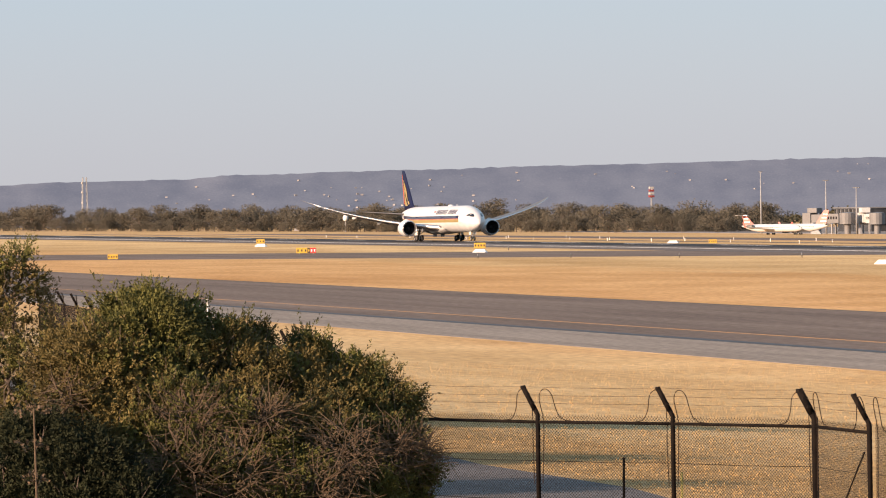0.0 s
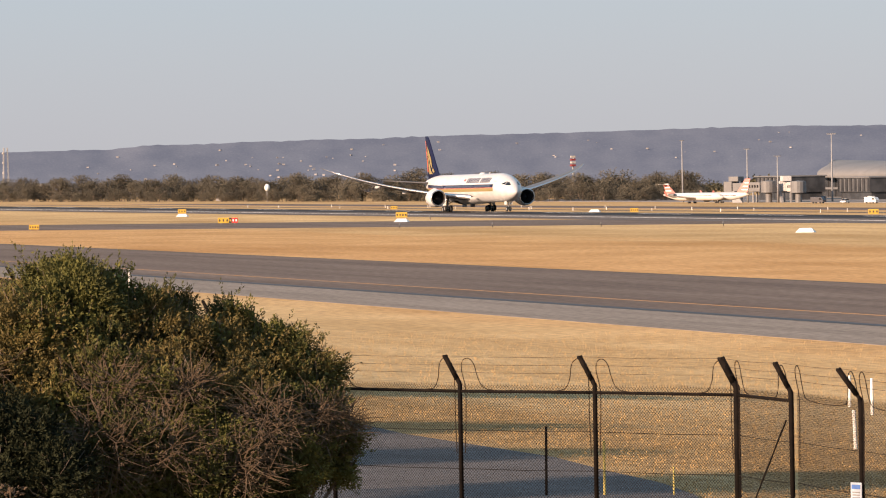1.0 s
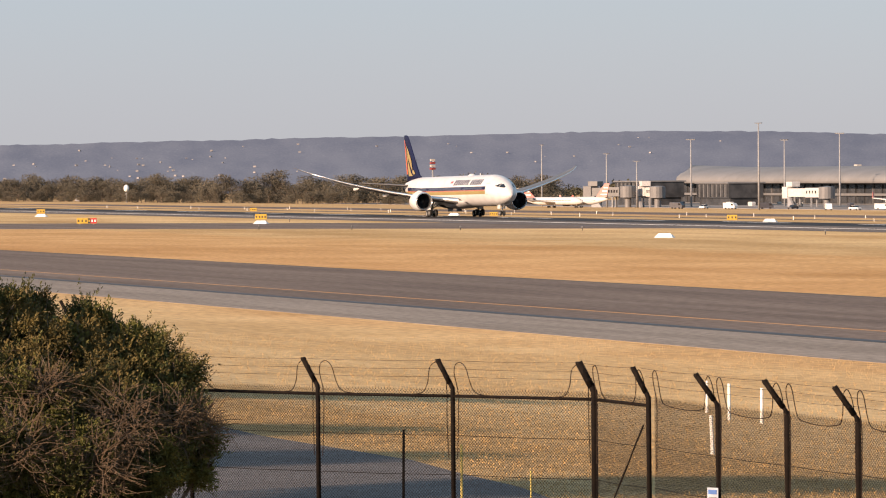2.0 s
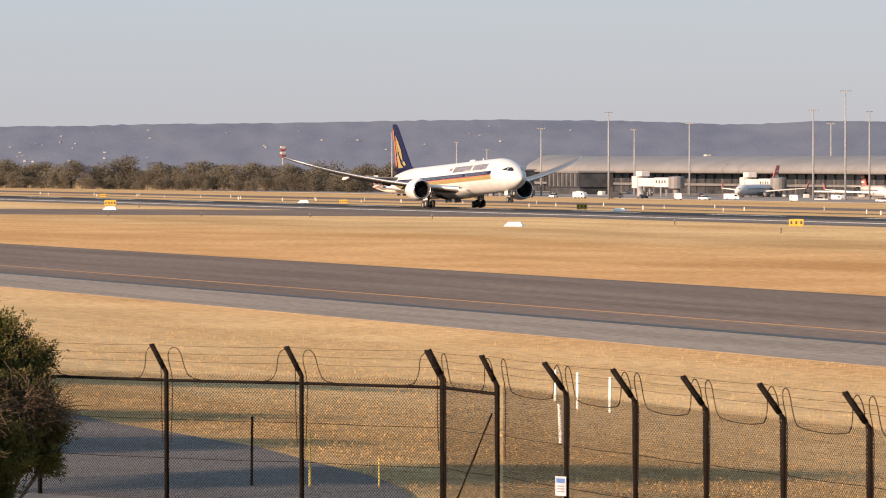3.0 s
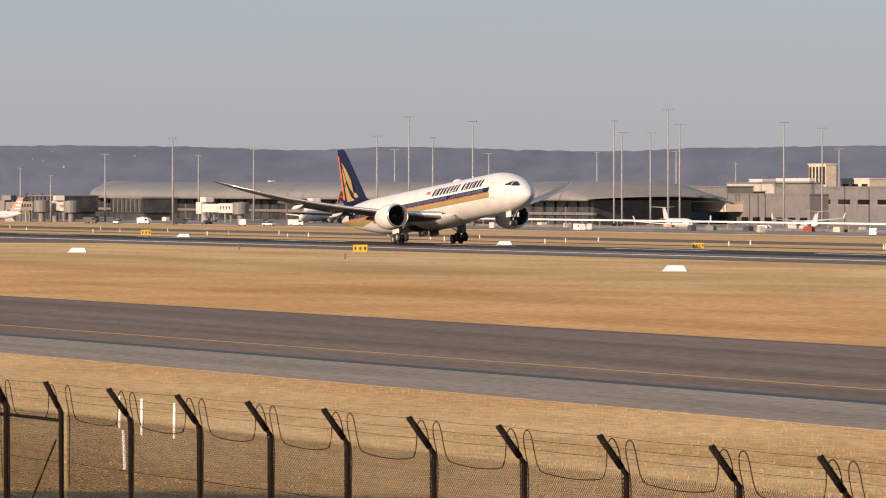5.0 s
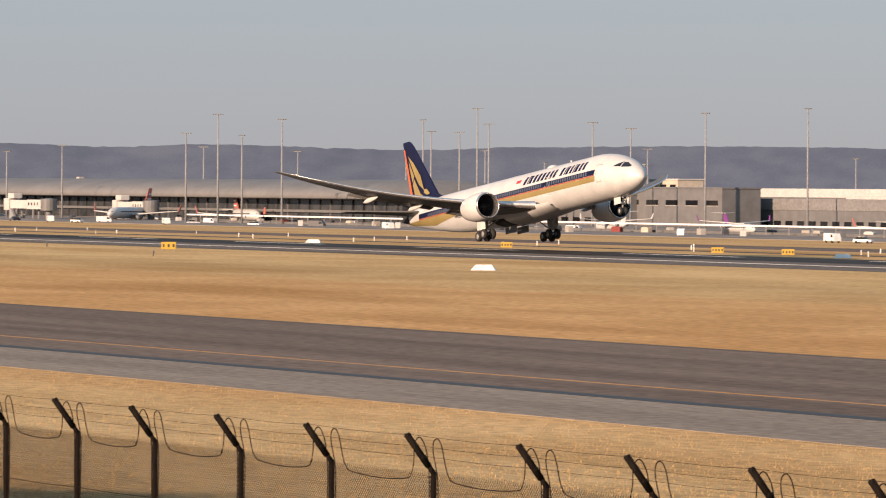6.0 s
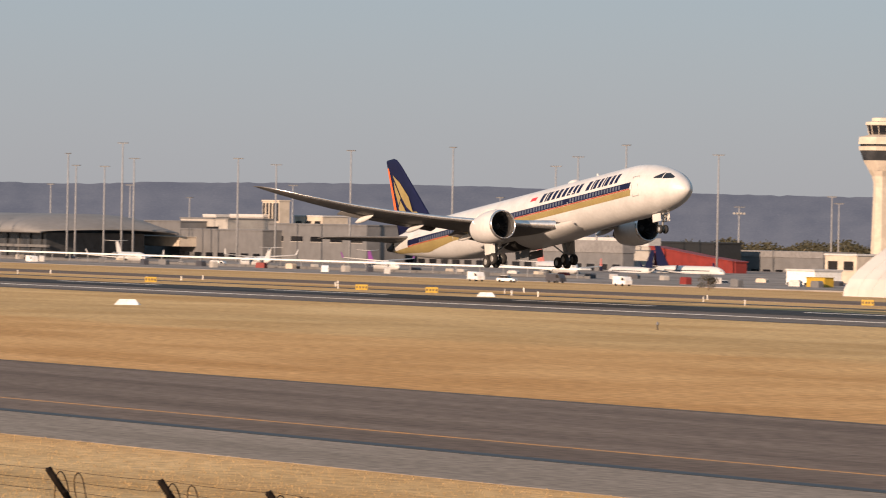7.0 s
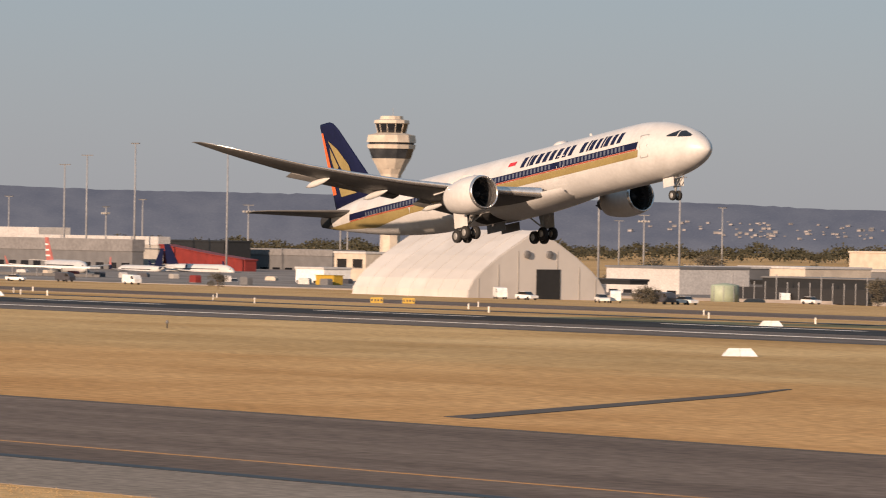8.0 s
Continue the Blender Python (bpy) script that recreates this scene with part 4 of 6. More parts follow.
def build_fixed_pod(bearing, d, w, h, turn, mat, label):
    """A boxy gate lounge with vertical fins and a dark undercroft."""
    x, y, z = at(bearing, d)
    th = empty("gate_lounge", x, y, z, turn, label, "building")
    part("undercroft", box(-w / 2 + 1, w / 2 - 1, 1, 13, -1, 3.6), FACADE_DARK, th)
    part("wall", box(-w / 2, w / 2, 0, 14, 3.6, h, 0.05), mat, th)
    part("roof", box(-w / 2 - 0.6, w / 2 + 0.6, -0.6, 14.6, h, h + 0.5, 0.05), CLAD_GREY, th)
    n = int(w / 2.2)
    for k in range(n):
        a = -w / 2 + w * (k + 0.5) / n
        part("fin", box(a - 0.28, a + 0.28, -0.28, 0.1, 3.9, h - 0.3), CLAD_GREY if k % 2 else FACADE_DARK, th)
    return th


build_fixed_pod(21.0, 1930, 34, 9.0, 0, FACADE_DARK, "grey gate lounge with vertical fins beside the terminal")
build_fixed_pod(20.1, 1980, 40, 9.6, 0, FACADE_DARK, "dark gate lounge raised on columns beside the apron")


def build_bridge(bearing, d, length, turn, mat=None):
    """An aerobridge: rotunda, tunnel in two sections, cab, and wheeled legs."""
    mat = mat or ROOF_TIN
    x, y, z = at(bearing, d)
    th = empty("aerobridge", x, y, z, turn, "white aerobridge raised on legs at the terminal", "aerobridge", "aerobridges")
    part("tunnel", box(-length / 2, length * 0.12, -1.7, 1.7, 4.2, 7.2, 0.1), mat, th)
    part("tunnel", box(length * 0.05, length / 2, -1.9, 1.9, 4.0, 7.4, 0.1), mat, th)
    part("cab", box(-length / 2 - 3.4, -length / 2 + 0.4, -2.3, 2.3, 3.6, 7.8, 0.2), mat, th)
    part("cab_roof", box(-length / 2 - 1.5, -length / 2 + 3.0, -1.7, 1.7, 7.8, 9.6, 0.15), mat, th)
    part("rotunda", turned([(0, 1.2), (3.6, 1.2), (3.6, 2.9), (7.7, 2.9), (8.0, 0.1)], "Z", 16), CLAD_GREY, th).location = (length / 2 + 2.2, 0, 0)
    for a in (-length * 0.33, length * 0.2):
        for s in (-1.1, 1.1):
            part("leg", box(a - 0.25, a + 0.25, s - 0.25, s + 0.25, 0, 4.2), STEEL_POLE, th)
    part("stair", prism([(-length * 0.42, 0), (-length * 0.42 + 5.0, 0), (-length * 0.42 + 1.0, 4.2), (-length * 0.42, 4.2)], -2.9, -2.1), STEEL_POLE, th)
    for k in range(4):
        a = length * (0.1 + 0.09 * k)
        part("window", box(a, a + 0.7, -1.98, -1.85, 5.4, 6.4), GLASS_DARK, th)
    return th


for brg, d, ln, tn in ((19.83, 1860, 14, 30), (20.3, 1850, 20, -8), (22.07, 1810, 24, 6), (23.25, 1800, 24, 0), (24.6, 1790, 24, 5), (25.85, 1780, 30, 0)):
    build_bridge(brg, d, ln, tn, CLAD_GREY if brg < 20 else None)


def build_parked_jet(bearing, d, scale, turn, tail_mat, t_tail=False, label="", props=False):
    """A small airliner at rest; length about 37 m at scale 1, nose towards +x."""
    x, y, z = at(bearing, d)
    th = empty("parked_airliner", x, y, z, turn, label or "white parked airliner with a red patterned tail", "airplane", "parked airliners")
    k = scale

    def ring(xx, zc, r, n=16):
        return [(xx * k, r * k * math.cos(2 * math.pi * i / n), (zc + r * math.sin(2 * math.pi * i / n)) * k) for i in range(n)]
    part("fuselage", loft([ring(a, b, c) for a, b, c in ((18.5, 3.0, 0.08), (18.0, 3.05, 0.7), (16.8, 3.2, 1.35), (14.8, 3.4, 1.85), (12, 3.5, 2.0), (-8, 3.5, 2.0), (-12, 3.8, 1.6), (-16, 4.3, 0.85), (-18.4, 4.6, 0.2))]), WHITE_PAINT, th, smooth=True)
    hi = 10.0 if t_tail else 12.2
    fin = part("fin", loft([[(-10.5 * k, 0.16 * k, 5.0 * k), (-16.6 * k, 0.1 * k, 5.0 * k), (-16.6 * k, -0.1 * k, 5.0 * k), (-10.5 * k, -0.16 * k, 5.0 * k)], [(-15.6 * k, 0.08 * k, hi * k), (-18.4 * k, 0.05 * k, hi * k), (-18.4 * k, -0.05 * k, hi * k), (-15.6 * k, -0.08 * k, hi * k)]]), tail_mat, th, "coloured tail fin")
    for j in range(3 if tail_mat is RED_TAIL else 0):
        zz = (6.4 + 1.7 * j) * k
        part("fin_stripe", box((-16.9 - 0.35 * j) * k, (-13.4 - 0.9 * j) * k, -0.2 * k, 0.2 * k, zz, zz + 0.5 * k), MARKER_WHITE, fin)
    for s in (1, -1):
        zt = (hi - 0.2) if t_tail else 5.0
        part("tailplane", loft([[(-15.6 * k, s * 0.1 * k, zt * k), (-18.3 * k, s * 0.1 * k, zt * k), (-18.3 * k, s * 0.1 * k, (zt + 0.2) * k), (-15.6 * k, s * 0.1 * k, (zt + 0.2) * k)], [(-17.6 * k, s * 5.2 * k, (zt + 0.3) * k), (-18.9 * k, s * 5.2 * k, (zt + 0.3) * k), (-18.9 * k, s * 5.2 * k, (zt + 0.4) * k), (-17.6 * k, s * 5.2 * k, (zt + 0.4) * k)]]), WHITE_PAINT, th)
        wz = 5.3 if props else 2.6
        part("wing", loft([[(3.2 * k, s * 1.2 * k, wz * k), (-3.6 * k, s * 1.2 * k, wz * k), (-3.6 * k, s * 1.2 * k, (wz + 0.5) * k), (3.2 * k, s * 1.2 * k, (wz + 0.5) * k)], [(-4.6 * k, s * 16.5 * k, (wz + 1.4) * k), (-6.2 * k, s * 16.5 * k, (wz + 1.4) * k), (-6.2 * k, s * 16.5 * k, (wz + 1.6) * k), (-4.6 * k, s * 16.5 * k, (wz + 1.6) * k)]]), WHITE_PAINT, th)
        part("winglet", loft([[(-4.6 * k, s * 16.4 * k, (wz + 1.4) * k), (-6.2 * k, s * 16.4 * k, (wz + 1.4) * k), (-6.2 * k, s * 16.6 * k, (wz + 1.4) * k), (-4.6 * k, s * 16.6 * k, (wz + 1.4) * k)], [(-6.2 * k, s * 17.0 * k, (wz + 3.9) * k), (-7.0 * k, s * 17.0 * k, (wz + 3.9) * k), (-7.0 * k, s * 17.1 * k, (wz + 3.9) * k), (-6.2 * k, s * 17.1 * k, (wz + 3.9) * k)]]), tail_mat, th)
        ex, ey, ez = (-11.5, 2.9, 4.4) if t_tail else (3.6, 5.0, 1.75 if not props else 5.0)
        part("engine", turned([((ex + 2.0) * k, 0.75 * k), ((ex + 1.6) * k, 0.98 * k), ((ex - 0.6) * k, 0.98 * k), ((ex - 2.2) * k, 0.55 * k)], "X", 14, True), GREY_WING if not props else WHITE_PAINT, th, smooth=True).location = (0, s * ey * k, ez * k)
        for j in range(2):
            part("wheel", turned([(-0.2 * k, 0.5 * k), (0.2 * k, 0.5 * k)], "Y", 12, True), TYRE, th).location = ((-1.2 + 0.9 * j) * k, s * 2.6 * k, 0.5 * k)
        part("strut", tube([(-0.8 * k, s * 2.4 * k, 0.5 * k), (-0.8 * k, s * 2.2 * k, 2.2 * k)], 0.14 * k, 8), GREY_METAL, th)
    part("wheel", turned([(-0.2 * k, 0.4 * k), (0.2 * k, 0.4 * k)], "Y", 12, True), TYRE, th).location = (13.5 * k, 0, 0.4 * k)
    part("strut", tube([(13.5 * k, 0, 0.4 * k), (13.4 * k, 0, 1.9 * k)], 0.1 * k, 8), GREY_METAL, th)
    part("cockpit_window", box(16.5 * k, 17.35 * k, -0.9 * k, 0.9 * k, 3.6 * k, 4.15 * k, 0.1), GLASS_DARK, th)
    part("window_row", box(-11 * k, 12.5 * k, -2.02 * k, 2.02 * k, 3.75 * k, 4.02 * k), GLASS_DARK, th)
    return th


build_parked_jet(19.2, 1780, 0.68, 38, RED_TAIL, True, "white parked T-tailed jet beside trees")
build_parked_jet(19.48, 1800, 0.70, 222, RED_TAIL, False)
build_parked_jet(23.2, 1780, 0.98, -48, RED_TAIL)
build_parked_jet(24.5, 1770, 0.98, -10, RED_TAIL)
build_parked_jet(25.07, 1765, 0.98, 186, RED_TAIL, False, "white parked airliner with an orange-red tail at the terminal")
build_parked_jet(27.2, 1560, 0.74, -8, WHITE_PAINT, True, "white parked regional jet on the apron")
build_parked_jet(28.62, 1470, 0.66, 172, WHITE_PAINT, True, "white parked turboprop on the apron", True)
build_parked_jet(30.05, 1450, 0.66, -8, PURPLE, True, "white parked turboprop with a purple tail", True)
build_parked_jet(32.0, 1420, 0.92, -12, RED_TAIL)
build_parked_jet(32.85, 1480, 0.74, 176, NAVY, False, "white parked airliner with a navy tail")
build_parked_jet(33.5, 1480, 0.84, 8, NAVY, False, "white parked airliner with a navy tail")
build_parked_jet(12.0, 3050, 0.95, 20, WHITE_PAINT, True, "white jet half hidden behind a grass bank")


def build_mast(h, style="flat", thick=1.0):
    th = empty("light_mast", 0, 0, 0, label="tall slim steel apron floodlight mast" if style != "tree" else "steel mast with tiers of floodlights", category="light mast", group="apron light masts")
    part("pole", tube([(0, 0, -1), (0, 0, h * 0.5), (0, 0, h)], [0.36 * thick, 0.28 * thick, 0.19 * thick], 10), STEEL_POLE, th, smooth=True)
    part("crossbar", box(-1.7, 1.7, -0.10, 0.10, h - 0.1, h + 0.10, 0.03), STEEL_POLE, th)
    for k in range(5):
        part("lamp_head", box(-1.75 + 0.78 * k, -1.35 + 0.78 * k, -0.4, 0.25, h + 0.06, h + 0.24, 0.03), CLAD_GREY, th)
    if style == "tree":
        part("crossbar", box(-1.8, 1.8, -0.1, 0.1, h - 2.0, h - 1.8, 0.03), STEEL_POLE, th)
        for k in range(4):
            part("lamp_head", box(-1.9 + 1.05 * k, -1.3 + 1.05 * k, -0.6, 0.2, h - 2.2, h - 1.6, 0.05), CONCRETE, th)
    return th


tall, mid, tree_mast = build_mast(35.0), build_mast(23.5), build_mast(21.0, "tree")
tall.matrix_basis = pose(*at(26.49, 1640))
mid.matrix_basis = pose(*at(19.08, 1950))
tree_mast.matrix_basis = pose(*at(32.45, 1560))


def mast_copy(kind, b, top, d, base_h):
    """A copy whose head stands at an elevation of so many degrees above the eye."""
    x, y, z = at(b, d)
    t = copy_thing(kind, pose(x, y, z, 0, 0, 37 * b % 60))
    t.scale = (1, 1, (EYE_Z + d * math.tan(radians(top)) - z) / base_h)


for b, e in ((21.52, 0.50), (23.82, 0.52), (24.18, 0.735), (24.45, 0.50), (24.90, 0.681), (26.58, 0.553), (26.90, 0.547), (27.10, 0.813), (27.23, 0.641), (28.40, 0.662), (28.83, 0.599), (29.67, 0.772), (30.82, 0.829), (31.98, 0.638), (32.23, 0.747), (32.77, 0.887), (33.81, 0.795), (38.0, 0.83), (38.91, 0.60)):
    mast_copy(tall, b, e, 1640 - 20 * max(0, b - 27), 35.0)
for b, e in ((19.81, 0.17), (20.15, 0.085), (20.76, 0.323), (21.81, 0.308), (22.43, 0.377), (24.02, 0.37), (25.08, 0.325), (26.30, 0.337), (27.19, 0.343), (27.86, 0.212), (29.02, 0.37), (31.36, 0.273), (32.86, 0.258), (35.09, 0.345), (35.17, 0.27), (38.23, 0.10), (39.39, 0.262)):
    mast_copy(mid, b, e, 1850, 23.5)
for b, e in ((34.05, 0.214), (38.51, 0.166)):
    mast_copy(tree_mast, b, e, 1640, 21.0)

# office and hangar blocks beyond the apron
def row_block(name, b0, b1, y, top, depth, mat, label, category="building", low=None, **more):
    """A building along the runway's direction, from bearing to bearing, whose roof stands at an elevation in degrees."""
    x0, x1 = -y / math.tan(radians(b0)), -y / math.tan(radians(b1))
    d = math.hypot((x0 + x1) / 2, y)
    z = ground_z((x0 + x1) / 2, y)
    h = EYE_Z + d * math.tan(radians(top)) - z
    base = 0.0 if low is None else EYE_Z + d * math.tan(radians(low)) - z + 1.0
    rh = more.pop("roof_h", 0.5)
    return block(name, math.degrees(math.atan2(y, -(x0 + x1) / 2)), d, x1 - x0, depth, h - rh, mat, label, category, roof_h=rh, base=base, **more)


row_block("pier_building", 26.35, 27.40, 800, -0.171, 20, FACADE_DARK, "low dark glazed pier with a pale flat roof", roof=CLAD_GREY, windows=14, win_z=(1.5, 6.0))
row_block("pier_building", 26.82, 27.38, 840, -0.108, 10, FACADE_DARK, "pale flat-roofed block behind a glazed pier", roof=ROOF_TIN, roof_h=2.4)
row_block("office_block", 27.36, 27.76, 790, -0.045, 18, CLAD_GREY, "dark grey office block with a pale lower front", roof=CLAD_GREY, windows=3, win_z=(6.6, 7.4))
row_block("office_block", 27.35, 27.76, 782, -0.224, 7, CREAM, "cream box front on dark columns", roof=CREAM, low=-0.335, roof_h=0.3)
row_block("office_block", 27.76, 28.30, 800, -0.006, 18, CONCRETE, "pale grey upper storey of an office block with one dark band", roof=CLAD_GREY, windows=1, win_z=(12.2, 13.2))
row_block("office_block", 27.77, 28.69, 788, -0.132, 10, CLAD_GREY, "long dark grey office wing", roof=CLAD_GREY, windows=7, win_z=(3.0, 4.6))
row_block("plant_room", 28.32, 28.69, 830, 0.040, 10, CONCRETE, "white rooftop plant room behind an office block", roof=ROOF_TIN, roof_h=1.0)
row_block("plant_room", 28.02, 28.16, 835, 0.033, 6, CONCRETE, "small white rooftop plant box", roof=ROOF_TIN, roof_h=1.0)
row_block("stair_tower", 28.68, 28.87, 832, 0.204, 4, CREAM, "cream slatted stair tower above an office block", roof=CREAM, windows=5, win_z=(15.5, 21.5))
row_block("plant_room", 29.04, 29.36, 845, 0.039, 10, CREAM, "cream rooftop plant room", roof=ROOF_TIN, windows=3, win_z=(14.6, 15.6))
row_block("office_block", 28.75, 29.86, 795, -0.055, 14, CLAD_GREY, "wide dark grey office block stepping down to a ramp", roof=CLAD_GREY, windows=5, win_z=(9.0, 10.6))
row_block("hangar", 29.85, 31.70, 900, -0.066, 12, CLAD_GREY, "long hangar with a white metal roof", category="hangar", roof=ROOF_TIN, roof_h=3.0)
row_block("hangar", 29.79, 32.75, 815, -0.182, 4, CLAD_GREY, "wide low hangar with a pale roof over a dark open front", category="hangar", roof=ROOF_METAL, roof_h=3.6, windows=22, win_z=(1.2, 4.4))
row_block("hangar", 31.26, 33.04, 850, -0.150, 4, CONCRETE, "pale cargo shed with a white parapet", category="hangar", roof=ROOF_TIN, roof_h=2.6)
row_block("shed", 32.36, 33.04, 840, -0.285, 2, CONCRETE, "plain grey metal shed beside the apron", category="shed", roof=CLAD_GREY, roof_h=0.3)
row_block("hangar", 33.10, 33.78, 880, -0.185, 10, SIGN_BLACK, "black clad shed behind a red shed", category="hangar", roof=SIGN_BLACK, roof_h=0.6)
x0, x1 = -845 / math.tan(radians(33.06)), -845 / math.tan(radians(34.02))
red_shed = empty("shed", x0, 845, ground_z(x0, 845), 0, "dark red metal shed with a sloping roof", "shed")
part("wall", prism([(0, 0), (x1 - x0, 0), (x1 - x0, 5.6), (28.0, 7.0), (1.5, 9.6), (0, 9.6)], 0, 4), CLAD_RED, red_shed)
part("roof", prism([(x1 - x0 + 0.4, 5.6), (28.0, 7.05), (1.5, 9.65), (-0.4, 9.65), (-0.4, 9.9), (1.5, 9.95), (28.0, 7.35), (x1 - x0 + 0.4, 5.9)], -0.4, 4.4), CLAD_RED, red_shed)
for k in range(12):
    a = 2.0 + (x1 - x0 - 4) * k / 11
    part("wall_rib", box(a - 0.1, a + 0.1, -0.08, 0.02, 0, 5.4), CLAD_RED, red_shed)
row_block("hangar", 33.9, 35.0, 900, -0.270, 12, CLAD_GREY, "long low grey shed with a pale roof", category="hangar", roof=ROOF_METAL, roof_h=2.0, windows=8, win_z=(0.8, 3.0))
block("site_building", 35.2, 1300, 14, 10, 8.6, CREAM, "two-storey white site building with a dark window", roof=ROOF_TIN, windows=2, win_z=(5.0, 7.2))
block("site_building", 34.75, 1240, 12, 8, 4.4, MARKER_WHITE, "white flat-roofed site hut", roof=ROOF_TIN, windows=5, win_z=(0.8, 1.6))
block("container", 34.92, 1200, 7.5, 2.6, 3.0, SIGN_YELLOW, "yellow shipping container on the grass edge", category="container", roof=SIGN_YELLOW, roof_h=0.1)
block("warehouse", 38.5, 1130, 26, 20, 6.6, ROOF_TIN, "white warehouse with a dark canopy and a blue sign", category="warehouse", roof=CLAD_GREY, windows=5, win_z=(0.6, 1.8))
block("canopy", 38.15, 1105, 13, 5, 3.6, SIGN_BLACK, "dark awning along a warehouse front", category="canopy", roof=SIGN_BLACK, base=3.9)
block("warehouse", 39.15, 1160, 11, 16, 7.0, CLAD_GREY, "grey warehouse end with a pale roof", category="warehouse", roof=ROOF_TIN)
block("warehouse", 39.95, 1180, 24, 20, 7.4, CREAM, "cream warehouse with a low dark canopy", category="warehouse", roof=ROOF_TIN, windows=6, win_z=(1.2, 2.8))
block("canopy", 39.95, 1150, 15, 5, 4.2, SIGN_BLACK, "dark awning along a cream warehouse", category="canopy", roof=SIGN_BLACK, base=4.6)
block("warehouse", 41.0, 1220, 26, 20, 7.2, CLAD_GREY, "brown-grey warehouse with a low roof", category="warehouse", roof=CONCRETE, windows=4, win_z=(1.0, 3.0))
block("warehouse", 41.3, 1400, 36, 20, 11.0, CREAM, "cream warehouse with a pitched pale roof", category="warehouse", roof=CREAM)
row_block("open_shed", 39.85, 41.4, 690, -0.505, 10, SIGN_BLACK, "dark open-sided yard shed with a thin flat roof", category="shed", roof=CLAD_GREY, roof_h=0.3, windows=9, win_z=(0.4, 2.6))
yard = empty("yard_fence", -690 / math.tan(radians(39.8)), 683, ground_z(0, 683), 0, "dark mesh yard fence on steel posts", "fence")
for k in range(13):
    part("post", tube([(3.6 * k, 0, -0.3), (3.6 * k, 0, 4.4 if k % 4 else 6.0)], 0.11, 6), STEEL_POLE, yard)
    if k < 12:
        part("panel", box(3.6 * k + 0.1, 3.6 * k + 3.5, -0.02, 0.02, 0.1, 3.2), DARK_METAL, yard)
sx, sy, sz = at(38.77, 1124)
tagged(part("wall_sign", box(-1.9, 1.9, -0.12, 0.12, 3.6, 5.6, 0.03), SIGN_BLUE), "blue wall sign on a white warehouse", "sign").matrix_basis = pose(sx, sy, sz, 0, 0, 0)
tx, ty, tz = at(39.43, 1050)
tank = empty("water_tank", tx, ty, tz, label="pale green round water tank beside a warehouse", category="tank")
part("shell", turned([(-0.5, 2.9), (3.3, 2.9), (3.5, 2.7), (3.9, 0.1)], "Z", 28, True), material("green_tank_steel", (0.30, 0.36, 0.27), 0.6, scale=0.5), tank, smooth=True)
for k in range(8):
    part("rib", box(2.84, 2.98, -0.06, 0.06, -0.3, 3.3), STEEL_POLE, tank).rotation_euler = (0, 0, k * math.pi / 4)


def build_tent():
    """A large clear-span tent hangar: polygonal arch section with a peak, long side turned to the apron."""
    x, y = -763.0, 565.0
    z = ground_z(x, y)
    th = empty("tent_hangar", x, y, z, 0, "large white clear-span tent hangar with a peaked roof", "tent hangar")
    L, W, Hh = 37.0, 33.0, 13.3

    def arch(u, grow=0.0):
        pts = [(-1, 0), (-0.98, 0.15), (-0.90, 0.30), (-0.78, 0.43), (-0.55, 0.63), (-0.30, 0.81), (-0.10, 0.95), (0, 1.0), (0.10, 0.95), (0.30, 0.81), (0.55, 0.63), (0.78, 0.43), (0.90, 0.30), (0.98, 0.15), (1, 0)]
        return [(u, a * (W + grow) / 2 + W / 2, b * (Hh + grow) - 0.6) for a, b in pts]
    for k in range(8):
        part("roof_panel", loft([arch(-L + L / 8 * k), arch(-L + L / 8 * (k + 1) - 0.05)]), TENT, th)
    for k in range(9):
        part("roof_rib", loft([arch(-L + L / 8 * k - 0.13, 0.12), arch(-L + L / 8 * k + 0.07, 0.12)]), TENT, th)
    end = part("end_wall", loft([arch(0.02, -0.2), arch(0.2, -0.2)]), TENT, th)
    for a in (0.08, 0.22, 0.36, 0.64, 0.80, 0.92):
        top = 11.4 * (1 - abs(a - 0.5) * 1.62)
        part("seam", box(0.2, 0.27, W * a - 0.07, W * a + 0.07, -0.5, top), CONCRETE, end)
    part("doorway", box(0.16, 0.34, W * 0.49, W * 0.66, -0.5, 5.4), SIGN_BLACK, end, "dark open doorway")
    for a in (0.42, 0.58):
        part("vent", turned([(0, 0.75), (0.5, 0.7), (0.6, 0.1)], "X", 14), CLAD_GREY, end).location = (0.2, W * a, 8.2)
    return th


build_tent()


